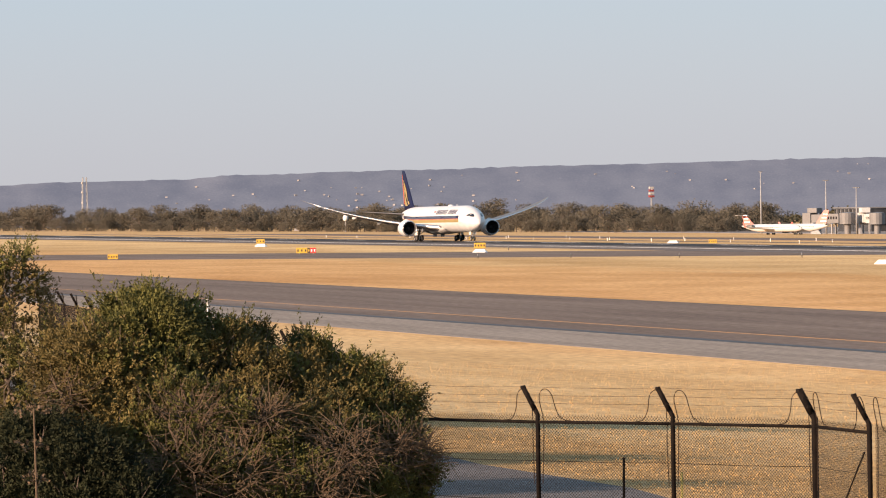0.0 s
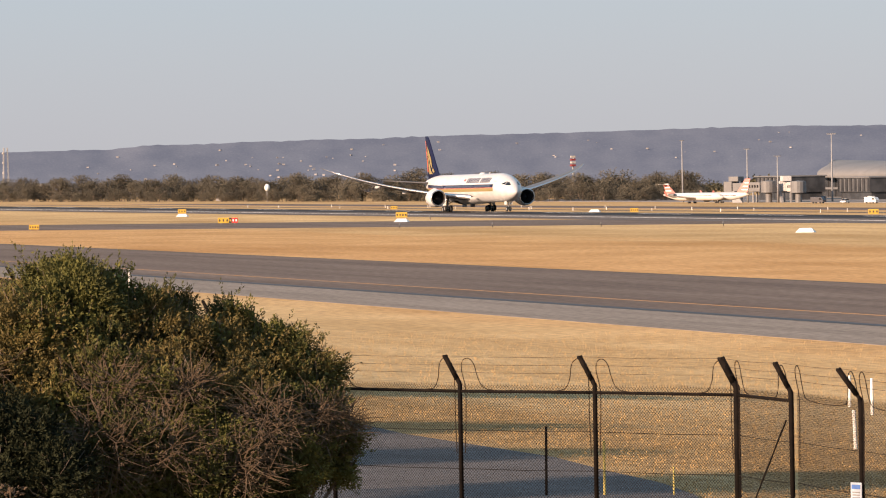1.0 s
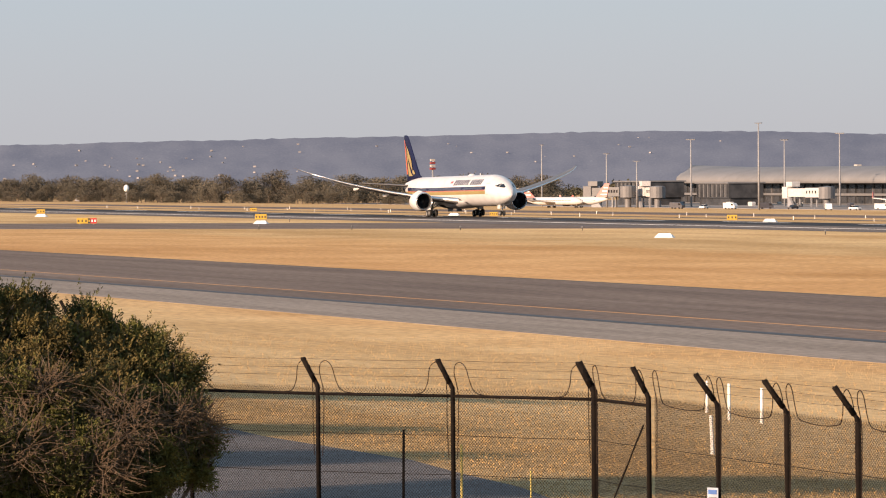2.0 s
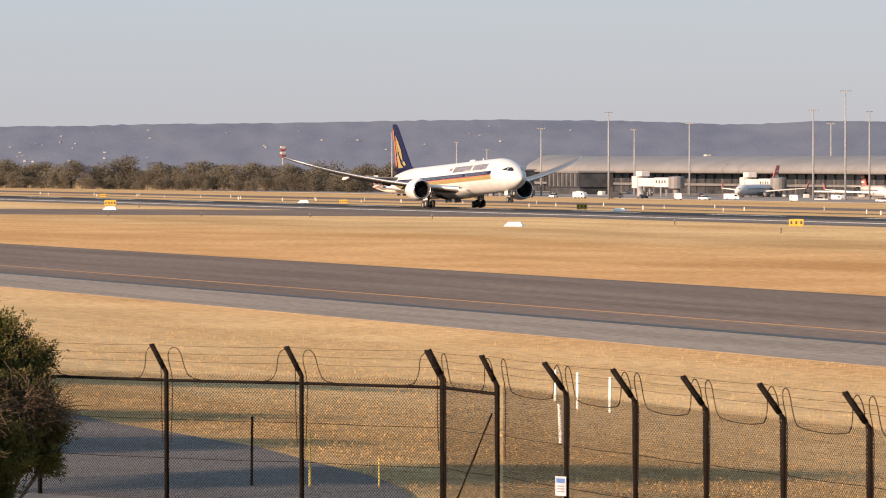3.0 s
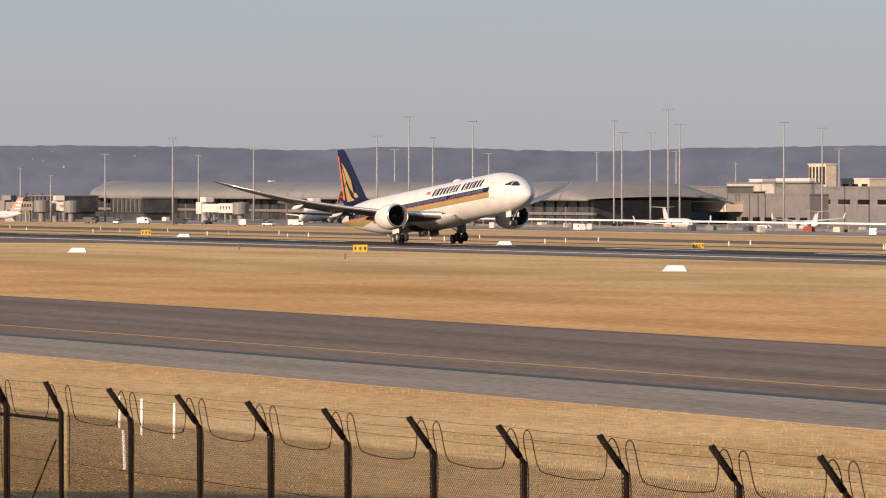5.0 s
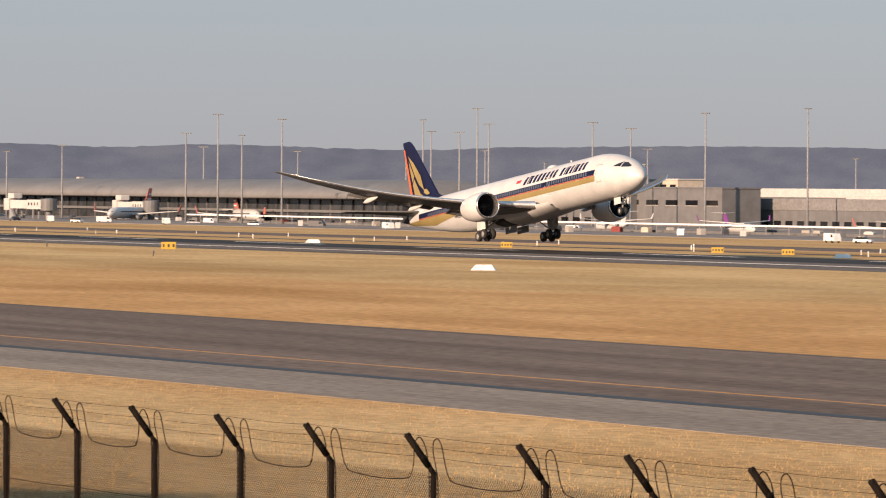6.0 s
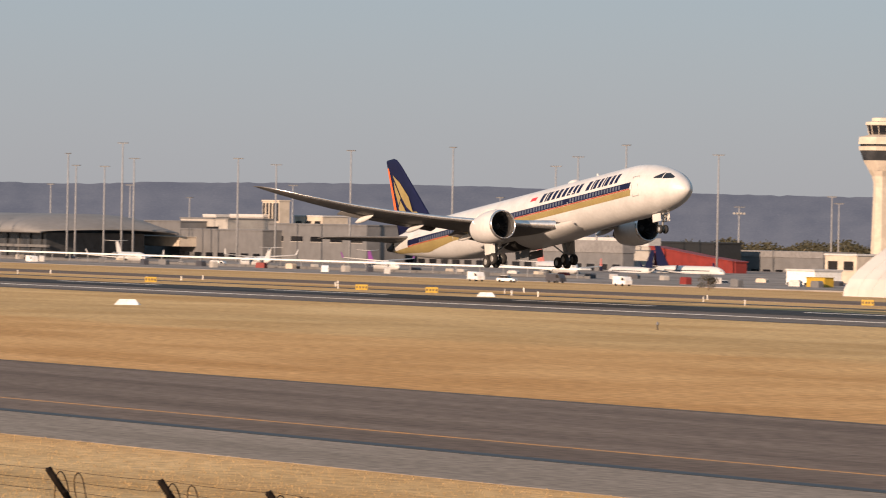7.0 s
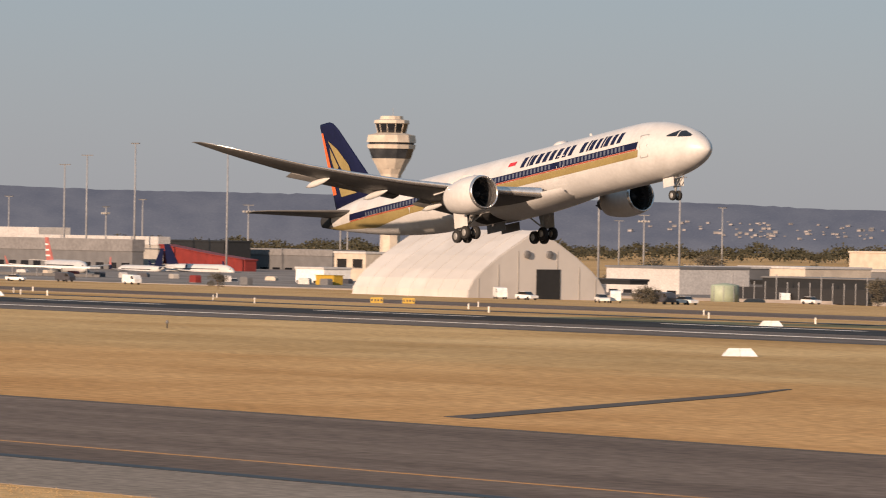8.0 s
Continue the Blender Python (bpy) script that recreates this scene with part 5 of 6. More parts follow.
def build_tower():
    x, y, z = at(35.65, 1480)
    th = empty("control_tower", x, y, z, 8, "tall cream concrete air traffic control tower with flared cab", "control tower")
    part("shaft", turned([(-2, 3.4), (30, 2.7), (34, 2.7), (36.2, 3.2), (38, 4.2)], "Z", 8), CREAM, th)
    part("flare", turned([(38, 4.2), (41.4, 6.0)], "Z", 12), CREAM, th)
    part("lower_glazing", turned([(41.4, 6.0), (44.6, 7.0)], "Z", 12), FACADE_DARK, th)
    part("deck", turned([(44.6, 7.0), (44.7, 7.3), (46.0, 7.5), (46.1, 7.2)], "Z", 12), CREAM, th)
    part("slot", turned([(46.1, 7.0), (46.8, 7.0)], "Z", 12), SIGN_BLACK, th)
    part("deck", turned([(46.8, 7.2), (46.8, 7.6), (49.2, 7.3), (49.7, 5.2), (50.0, 4.3)], "Z", 12), CREAM, th)
    part("cab_glazing", turned([(50.0, 4.3), (53.0, 5.0)], "Z", 12), GLASS_DARK, th)
    for k in range(12):
        a = math.pi * k / 6
        part("cab_mullion", tube([(4.32 * math.cos(a), 4.32 * math.sin(a), 50.0), (5.02 * math.cos(a), 5.02 * math.sin(a), 53.0)], 0.12, 6), CREAM, th)
    part("cab_roof", turned([(53.0, 5.1), (53.2, 5.5), (54.2, 5.3), (54.5, 3.6), (55.6, 3.4), (55.8, 0.1)], "Z", 12), CREAM, th)
    part("antenna", tube([(0.5, 0, 55.7), (0.5, 0, 58.3)], 0.06, 6), STEEL_POLE, th)
    th.scale = (0.97, 0.97, 0.872)
    return th


build_tower()

# radio mast with red and white sections, and a slim lattice mast at the far end of the field
rx, ry, rz = at(17.85, 2300)
rm = empty("radio_mast", rx, ry, rz, label="slim mast with red and white lattice top above trees", category="mast")
part("pole", tube([(0, 0, 0), (0, 0, 17)], 0.35, 6), STEEL_POLE, rm)
for k in range(4):
    part("band", box(-1.4 + 0.2 * k, 1.4 - 0.2 * k, -1.0, 1.0, 15.5 + 1.3 * k, 16.4 + 1.3 * k, 0.05), CLAD_RED if k % 2 == 0 else CONCRETE, rm)
lx, ly, lz = at(11.47, 2720)
lm = empty("lattice_mast", lx, ly, lz, label="tall grey lattice mast among trees", category="mast")
for a, b in ((-1.6, -1.6), (1.6, -1.6), (1.6, 1.6), (-1.6, 1.6)):
    part("leg", tube([(a, b, -1), (a * 0.6, b * 0.6, 28.5)], 0.2, 6), STEEL_POLE, lm)
for k in range(10):
    z0, z1 = 2.8 * k, 2.8 * (k + 1)
    w0, w1 = 1.6 - 0.0225 * z0, 1.6 - 0.0225 * z1
    part("brace", tube([(-w0, -w0, z0), (w1, -w1, z1)], 0.11, 5), STEEL_POLE, lm)
    part("brace", tube([(w0, -w0, z0), (-w1, -w1, z1)], 0.11, 5), STEEL_POLE, lm)
for k in (9.5, 14.5, 20.0, 25.0):
    part("dish", box(-1.3, 1.3, -1.7, -1.2, k, k + 1.0, 0.2), CONCRETE, lm)
gx, gy, gz_ = at(14.4, 2300)
dome = empty("radar_dome", gx, gy, gz_, label="white egg-shaped radar dome on a post in front of trees", category="dome")
part("post", tube([(0, 0, 0), (0, 0, 5.4)], 0.3, 8), STEEL_POLE, dome)
part("shell", turned([(4.9, 0.3), (5.3, 0.95), (6.2, 1.25), (7.2, 1.1), (7.9, 0.6), (8.1, 0.05)], "Z", 18), MARKER_WHITE, dome, smooth=True)
block("navaid_hut", 13.85, 2560, 11, 6, 4.2, ROOF_METAL, "pale navigation aid hut on the grass", category="hut", roof=ROOF_TIN, windows=3)


def build_car(bearing, d, turn, mat, van=False):
    x, y, z = at(bearing, d)
    th = empty("van" if van else "car", x, y, z, turn, ("white" if mat is CAR_WHITE else "dark") + (" service van parked by the apron" if van else " car parked by the apron"), "vehicle", "parked vehicles")
    if van:
        part("body", loft([[(-2.5, sy, 0.4), (2.5, sy, 0.4), (2.5, sy, 1.2), (1.7, sy, 2.1), (-2.5, sy, 2.2)] for sy in (-0.95, 0.95)]), mat, th)
        part("window", loft([[(1.0, sy, 1.25), (2.2, sy, 1.25), (1.65, sy, 1.9), (1.0, sy, 1.9)] for sy in (-0.97, 0.97)]), GLASS_DARK, th)
    else:
        part("body", loft([[(-2.2, sy, 0.35), (2.25, sy, 0.35), (2.25, sy, 0.8), (1.1, sy, 0.95), (-2.2, sy, 1.0)] for sy in (-0.9, 0.9)]), mat, th)
        part("cabin", loft([[(-1.9, sy, 1.0), (1.0, sy, 0.95), (0.3, sy, 1.5), (-1.3, sy, 1.5)] for sy in (-0.78, 0.78)]), GLASS_DARK, th)
        part("roof", box(-1.3, 0.3, -0.72, 0.72, 1.49, 1.55, 0.02), mat, th)
    for a in (-1.4, 1.4):
        for s in (-0.85, 0.85):
            part("wheel", turned([(-0.11, 0.33), (0.11, 0.33)], "Y", 14, True), TYRE, th).location = (a, s, 0.33)
    return th


rnd = random.Random(11)
for b, d, v in ((31.1, 1150, 1), (31.45, 1140, 0), (32.75, 1130, 1), (33.9, 1250, 0), (32.0, 1180, 1), (29.4, 1350, 1), (28.9, 1500, 0), (30.3, 1500, 0), (30.6, 1520, 1), (31.2, 1600, 0), (36.9, 930, 1), (37.2, 925, 0), (38.05, 900, 0), (38.2, 905, 1), (38.75, 900, 1), (39.0, 905, 0), (40.4, 1040, 0), (26.1, 1500, 1), (25.3, 1560, 1), (24.6, 1600, 0), (23.6, 1600, 1), (22.3, 1640, 1), (22.6, 1650, 0), (21.2, 1700, 1), (20.6, 1720, 1), (20.9, 1730, 0), (28.2, 1550, 1), (27.8, 1550, 0), (40.1, 1060, 1), (35.9, 1010, 0)):
    build_car(b, d, rnd.uniform(-40, 40), CAR_WHITE if rnd.random() < 0.72 else CAR_DARK, bool(v))
for b, d in ((30.8, 1620), (30.95, 1640), (30.45, 1600), (30.2, 1620), (29.9, 1640), (29.6, 1600), (32.5, 1620), (31.9, 1650), (28.6, 1700), (29.2, 1700), (26.6, 1620), (25.7, 1640), (25.0, 1660), (24.1, 1680), (23.9, 1660), (22.9, 1690), (21.6, 1740), (21.9, 1720)):
    build_car(b, d, rnd.uniform(-90, 90), CAR_WHITE if rnd.random() < 0.5 else CAR_DARK, rnd.random() < 0.5)


def build_dolly(x, y, turn, mat):
    """A wheeled baggage dolly with a canvas-sided box body under a pitched lid."""
    th = empty("baggage_dolly", x, y, ground_z(x, y), turn, "boxy baggage dolly standing on the apron", "baggage dolly", "baggage dollies")
    part("body", prism([(-1.5, 0.55), (1.5, 0.55), (1.5, 1.9), (1.1, 2.25), (-1.1, 2.25), (-1.5, 1.9)], -0.75, 0.75), mat, th)
    part("bed", box(-1.6, 1.6, -0.8, 0.8, 0.42, 0.55, 0.02), CLAD_GREY, th)
    for a in (-1.1, 1.1):
        for c in (-0.6, 0.6):
            part("wheel", turned([(-0.08, 0.24), (0.08, 0.24)], "Y", 10, True), TYRE, th).location = (a, c, 0.24)


for k in range(56):
    b = radians(20.4 + 15.6 * k / 56 + rnd.uniform(-0.1, 0.1))
    y = rnd.uniform(655, 720)
    build_dolly(-y / math.tan(b), y, rnd.uniform(-30, 30), rnd.choice((CONCRETE, ROOF_TIN, CLAD_GREY, CLAD_GREY, CAR_DARK, CAR_DARK, CLAD_RED, CREAM)))
ax = slab("apron", [(-2150, 640), (-1000, 640), (-620, 720), (-620, 900), (-2150, 900)], ground_z(0, 640) + 0.12, APRON, "pale concrete apron in front of the terminal", "apron", 3.0)

wk = empty("covered_walkway", -1560, 690, ground_z(0, 690), 0, "long white covered walkway roof on thin posts", "walkway")
part("canopy", box(0, 470, -1.6, 1.6, 3.0, 3.45, 0.05), MARKER_WHITE, wk)
for k in range(40):
    part("post", box(12 * k - 0.12, 12 * k + 0.12, -1.3, -1.06, 0, 3.0), STEEL_POLE, wk)
part("screen", box(0, 470, 1.3, 1.4, 0.1, 1.5), CLAD_GREY, wk)


# ---- near fence, road and posts ----
TIP = 5.58                        # height of the fence's cranked tips


def fence_post(name, x, y, lean, thick=0.035, label="black steel fence post with a cranked top arm"):
    """A tubular post whose top arm leans outwards, with three wire clips on the arm."""
    g = ground_z(x, y)
    th = empty(name, x, y, g, 0, label, "fence post", "perimeter fence posts")
    top = TIP - g
    dx, dy = lean
    part("post", tube([(-dx, -dy, -0.3), (-dx, -dy, top - 0.62), (-dx, -dy, top - 0.56), (-dx * 0.8, -dy * 0.8, top - 0.44)], thick, 8), FENCE_BLACK, th, smooth=True)
    part("arm", tube([(-dx * 0.82, -dy * 0.82, top - 0.46), (0, 0, top)], thick * 1.05, 8), FENCE_BLACK, th, smooth=True)
    for k in (0.25, 0.6, 0.95):
        part("clip", tube([(-dx * 0.8 * (1 - k) - 0.0, -dy * 0.8 * (1 - k), top - 0.44 * (1 - k) - 0.02), (-dx * 0.8 * (1 - k), -dy * 0.8 * (1 - k), top - 0.44 * (1 - k) + 0.03)], thick * 1.15, 6), FENCE_WIRE, th)
    return th


def chain_panel(p, q, parent, wire=0.0036, cell=0.066):
    """Woven diamond mesh between two posts, from the ground to just under the arms."""
    a, b = Vector(p), Vector(q)
    along = b - a
    length = along.length
    along.normalize()
    side = Vector((along.y, -along.x, 0))
    base, high = a.z, TIP - 0.58 - a.z
    verts, faces = [], []
    n = int((length + high) / cell)
    for sgn in (1, -1):
        for k in range(n + 1):
            s0 = k * cell - (high if sgn > 0 else 0)
            u0, v0, u1, v1 = s0, 0.0, s0 + sgn * high, high
            if sgn < 0:
                u0, u1 = s0, s0 - high
            cut = []
            for u, v, uu, vv in ((u0, v0, u1, v1), (u1, v1, u0, v0)):
                t = 0.0
                if u < 0:
                    t = max(t, (0 - u) / (uu - u))
                if u > length:
                    t = max(t, (length - u) / (uu - u))
                cut.append((u + (uu - u) * t, v + (vv - v) * t, t))
            if cut[0][2] + cut[1][2] >= 0.999:
                continue
            ends = [a + along * u + Vector((0, 0, v)) for u, v, _ in cut]
            d = (ends[1] - ends[0]).normalized()
            w = d.cross(side).normalized() * wire
            o = side * wire * sgn
            i = len(verts)
            for e in ends:
                verts += [e + w, e - w * 0.5 + o, e - w * 0.5 - o]
            faces += [(i, i + 1, i + 4, i + 3), (i + 1, i + 2, i + 5, i + 4), (i + 2, i, i + 3, i + 5)]
    # twisted ends along the top
    k = 0
    while k * cell < length:
        e = a + along * (k * cell) + Vector((0, 0, high))
        i = len(verts)
        verts += [e + along * 0.006, e - along * 0.006, e + Vector((0, 0, 0.055)) + side * 0.004, e - side * 0.006]
        faces += [(i, i + 1, i + 2), (i + 1, i + 3, i + 2), (i + 3, i, i + 2)]
        k += 1
    return tagged(raw("mesh", [tuple(v) for v in verts], faces, FENCE_WIRE, parent), kind="stuff")


def loops(p, q, parent, lean):
    """A sprung wire hanging between two arms: up from each post, over, and down into a flat sag."""
    a, b = Vector(p), Vector(q)
    length = (b - a).length
    along = (b - a).normalized()
    out = Vector((lean[0], lean[1], 0)).normalized()
    top = TIP - a.z

    def pt(u, v, o=0.0):
        return a + along * u + Vector((0, 0, v)) + out * o
    half = [(0.10, top - 1.9), (0.13, top - 1.2), (0.13, top - 0.65), (0.10, top - 0.28, 0.05), (0.17, top - 0.10, 0.08), (0.30, top - 0.06, 0.08), (0.42, top - 0.17, 0.08), (0.48, top - 0.42, 0.06), (0.58, top - 0.60, 0.05), (0.78, top - 0.67, 0.03)]
    pts = [pt(*h) for h in half] + [pt(length * 0.5, top - 0.71)] + [pt(length - h[0], *h[1:]) for h in half[::-1]]
    smooth = []
    for i in range(len(pts) - 1):
        p0, p1, p2, p3 = pts[max(i - 1, 0)], pts[i], pts[i + 1], pts[min(i + 2, len(pts) - 1)]
        for k in range(3):
            t = k / 3
            smooth.append(0.5 * (2 * p1 + (p2 - p0) * t + (2 * p0 - 5 * p1 + 4 * p2 - p3) * t * t + (3 * p1 - p0 - 3 * p2 + p3) * t ** 3))
    smooth.append(pts[-1])
    part("sprung_wire", tube(smooth, 0.009, 5), RUSTY_WIRE, parent, "rusty looped wire")
    for k in (0.28, 0.62, 0.97):
        oo = out * (0.27 * k)
        z = top - 0.45 * (1 - k)
        sag = [a + along * (length * j / 6) + Vector((0, 0, z - 0.02 * math.sin(math.pi * j / 6))) + oo for j in range(7)]
        part("barbed_wire", tube(sag, 0.0032, 4), RUSTY_WIRE, parent)


def fence_run(points, lean, rail=(), heavy=(), group="perimeter fence", skip=0):
    for i, (x, y) in enumerate(points):
        if i < skip:
            continue
        fence_post("fence_post", x, y, lean, 0.066 if i in heavy else 0.047)
    for i, ((x0, y0), (x1, y1)) in enumerate(zip(points, points[1:])):
        p, q = (x0 - lean[0], y0 - lean[1], ground_z(x0, y0)), (x1 - lean[0], y1 - lean[1], ground_z(x1, y1))
        th = empty("chain_link_fence", p[0], p[1], 0, 0, "chain-link fence panel with looped wire and barbed strands", "fence", group)
        lp, lq = (0, 0, p[2]), (q[0] - p[0], q[1] - p[1], p[2])
        chain_panel(lp, lq, th, 0.0036 if group != "far fence" else 0.002)
        loops(lp, lq, th, lean)
        if i in rail:
            part("top_rail", tube([(0, 0, TIP - 0.70), (lq[0], lq[1], TIP - 0.70)], 0.03, 8), FENCE_BLACK, th, "black top rail", smooth=True)
        for dz in (1.45, 2.2):
            part("line_wire", tube([(0, 0, TIP - dz), (lq[0] * 0.5, lq[1] * 0.5, TIP - dz - 0.015), (lq[0], lq[1], TIP - dz)], 0.006, 4), FENCE_WIRE, th)


fence_run([(-100.4, 23.9), (-97.4, 26.0), (-94.5, 27.75), (-92.2, 29.75), (-89.5, 31.65), (-86.65, 31.68)], (-0.10, -0.27), (0, 1, 2, 3, 4), (4,), "gate fence")
fence_run([(-86.65, 31.68)] + [(-(31.6 + 0.07 * k) / math.tan(radians(b)), 31.6 + 0.07 * k) for k, b in enumerate((20.79, 21.56, 22.35, 23.21, 24.17, 25.18, 26.32, 27.58, 28.80, 30.20, 31.55, 33.10, 34.80))], (-0.10, -0.38), skip=1)
fence_run([(-226 + 6.2 * k, 43.4 - 0.66 * k) for k in range(14)] + [(-140, 34.0)], (-0.06, -0.29), (), (), "far fence")
# a stay against the corner
stay = empty("fence_stay", -89.2, 31.55, ground_z(-89.2, 31.55), 0, "thin steel stay bracing the fence corner", "stay")
part("rod", tube([(2.5, 0.35, 2.05), (0.7, 0.2, 0.1)], 0.018, 6), FENCE_WIRE, stay)
# notice on the fence
nx, ny = -83.05, 31.75
notice = empty("fence_notice", nx, ny, TIP - 2.0, 0, "small white notice with a blue header fixed to the fence", "sign")
nface = part("board", box(-0.005, 0.008, -0.02, 0.34, -0.34, 0.02, 0.003), NOTICE_GREY, notice)
notice.rotation_euler = (0, 0, radians(-62))
notice.scale = (1, 0.7, 0.95)
part("header", box(0.012, 0.016, 0.02, 0.30, -0.10, -0.02), SIGN_BLUE, notice)
for k in range(3):
    part("text_bar", box(0.012, 0.016, 0.04, 0.28, -0.17 - 0.05 * k, -0.15 - 0.05 * k), CLAD_GREY, notice)


def build_road():
    """The sealed service road behind the fence, following the bank."""
    left = ROAD_EDGE
    verts, faces = [], []
    for (x0, y0), (x1, y1) in left:
        for k in range(7):
            x, y = x0 + (x1 - x0) * k / 6, y0 + (y1 - y0) * k / 6
            verts.append((x, y, ground_z(x, y) + 0.05))
    for i in range(len(left) - 1):
        for k in range(6):
            a = i * 7 + k
            faces.append((a, a + 1, a + 8, a + 7))
    tagged(raw("service_road", verts, faces, ROAD_NEAR), "grey sealed service road behind the fence", "road", kind="structure")


ROAD_EDGE = [((-200, 38.5), (-200, 30)), ((-150, 37.2), (-150, 28)), ((-137, 36.6), (-137, 27)), ((-125, 35.6), (-125, 26)), ((-113, 35.8), (-113, 25)), ((-107, 35.1), (-107, 24)), ((-102, 34.7), (-102, 22)), ((-97.5, 33.9), (-97.5, 20)), ((-92, 32.4), (-92, 18))]
build_road()


def white_post(x, y, h, tilt=0.0, mat=None, w=0.05, name="white_post", label="white painted timber marker post in dry grass"):
    th = part(name, tube([(0, 0, -0.2), (tilt * 0.5, 0, h * 0.5), (tilt, 0, h)], [w, w * 0.96, w * 0.9], 8), mat or POST_WHITE)
    tagged(th, label, "post", "marker posts").matrix_basis = pose(x, y, ground_z(x, y))
    return th


for x, y, h, tl in ((-156.2, 59.7, 1.05, 0.0), (-148.5, 57.5, 1.15, 0.0), (-146.5, 57.8, 1.1, 0.03), (-119.7, 45.9, 0.98, -0.12), (-400, 91.1, 1.6, 0.0)):
    white_post(x, y, h, tl, w=0.055 if x > -300 else 0.10)
white_post(-98.4, 31.0, 1.45, 0.06, FENCE_BLACK, 0.03, "metal_stake", "bent dark metal stake behind the fence")
white_post(-98.1, 32.15, 1.15, 0.0, POST_YELLOW, 0.03, "yellow_stake", "faded yellow timber stake behind the fence")
white_post(-97.7, 33.5, 0.62, 0.0, POST_YELLOW, 0.02, "yellow_stake", "short faded yellow stake behind the fence")


# ---- plants ----
def leaf_cloud(rng, centres, out, length, width, per, spread, droop=0.0):
    """Small pointed leaves round twig places: arrays of vertices and faces, two triangles a leaf."""
    n = len(centres)
    c = np.repeat(centres, per, axis=0)
    o = np.repeat(out, per, axis=0)
    m = n * per
    along = o + rng.normal(0, spread, (m, 3))
    along[:, 2] -= droop
    along /= np.linalg.norm(along, axis=1)[:, None]
    side = np.cross(along, rng.normal(0, 1, (m, 3)))
    side /= np.linalg.norm(side, axis=1)[:, None] + 1e-9
    k = np.tile(np.linspace(0.0, 1.0, per), n)[:, None]
    base = c + o * (k - 0.5) * length * 2.4 + rng.normal(0, length * 0.22, (m, 3))
    ln = length * rng.uniform(0.6, 1.25, (m, 1))
    wd = width * rng.uniform(0.7, 1.3, (m, 1))
    v = np.stack([base, base + along * ln * 0.45 + side * wd, base + along * ln, base + along * ln * 0.45 - side * wd], 1).reshape(-1, 3)
    f = np.arange(m * 4).reshape(-1, 4)
    return v, f


def mesh_arrays(name, v, f, mat, parent=None, label=""):
    me = bpy.data.meshes.new(name)
    nf, k = f.shape
    me.vertices.add(len(v))
    me.vertices.foreach_set("co", v.astype(np.float32).ravel())
    me.loops.add(nf * k)
    me.loops.foreach_set("vertex_index", f.astype(np.int32).ravel())
    me.polygons.add(nf)
    me.polygons.foreach_set("loop_start", np.arange(0, nf * k, k, dtype=np.int32))
    me.update(calc_edges=True)
    me.materials.append(mat)
    ob = new(name, me)
    if parent:
        ob.parent = parent
    if label:
        ob["label"] = label
    return ob


def lobes_shell(rng, lobes, count, inner=0.62, clump=0.0, each=26):
    """Twig places and outward directions in the outer part of a group of lumpy lobes; with clump, gathered in tufts of that radius."""
    n = max(1, count // each) if clump else count
    w = np.array([l[3] ** 2 for l in lobes])
    pick = rng.choice(len(lobes), n, p=w / w.sum())
    L = np.array(lobes)[pick]
    d = rng.normal(0, 1, (n, 3))
    d /= np.linalg.norm(d, axis=1)[:, None]
    lump = 1 + 0.13 * np.sin(d[:, 0] * 9 + L[:, 0] * 5) * np.cos(d[:, 1] * 8 + L[:, 1] * 3) + 0.12 * np.sin(d[:, 2] * 11 + L[:, 2])
    r = L[:, 3] * lump * (inner + (1.04 - inner) * rng.uniform(0, 1, n) ** 0.45)
    c = L[:, :3] + d * r[:, None] * np.array([1, 1, 0.92])
    o = d + np.array([0, 0, 0.75]) + rng.normal(0, 0.3, (n, 3))
    o /= np.linalg.norm(o, axis=1)[:, None]
    if clump:
        c, o = np.repeat(c, each, axis=0), np.repeat(o, each, axis=0)
        m = len(c)
        size = np.repeat(rng.uniform(0.6, 1.35, n), each)[:, None]
        spread = rng.normal(0, clump, (m, 3)) * size
        c = c + spread + o * np.abs(rng.normal(0, clump * 0.7, (m, 1))) * size
        o = o + spread / clump * 0.35
        o /= np.linalg.norm(o, axis=1)[:, None]
    return c, o


def twigs_mesh(rng, starts, ends, radius):
    verts, faces = [], []
    for a, b in zip(starts, ends):
        a, b = Vector(a), Vector(b)
        mid = (a + b) / 2 + Vector(rng.normal(0, 0.12, 3)) * (b - a).length
        bmv = []
        for p, r in ((a, radius), (mid, radius * 0.75), (b, radius * 0.35)):
            d = (b - a).normalized()
            u = d.orthogonal().normalized()
            w = d.cross(u)
            bmv.append([p + r * (math.cos(k * 2.094) * u + math.sin(k * 2.094) * w) for k in range(3)])
        i = len(verts)
        for ring in bmv:
            verts += [tuple(q) for q in ring]
        for s in (0, 3):
            for k in range(3):
                j = (k + 1) % 3
                faces.append((i + s + k, i + s + j, i + s + 3 + j, i + s + 3 + k))
    return verts, faces


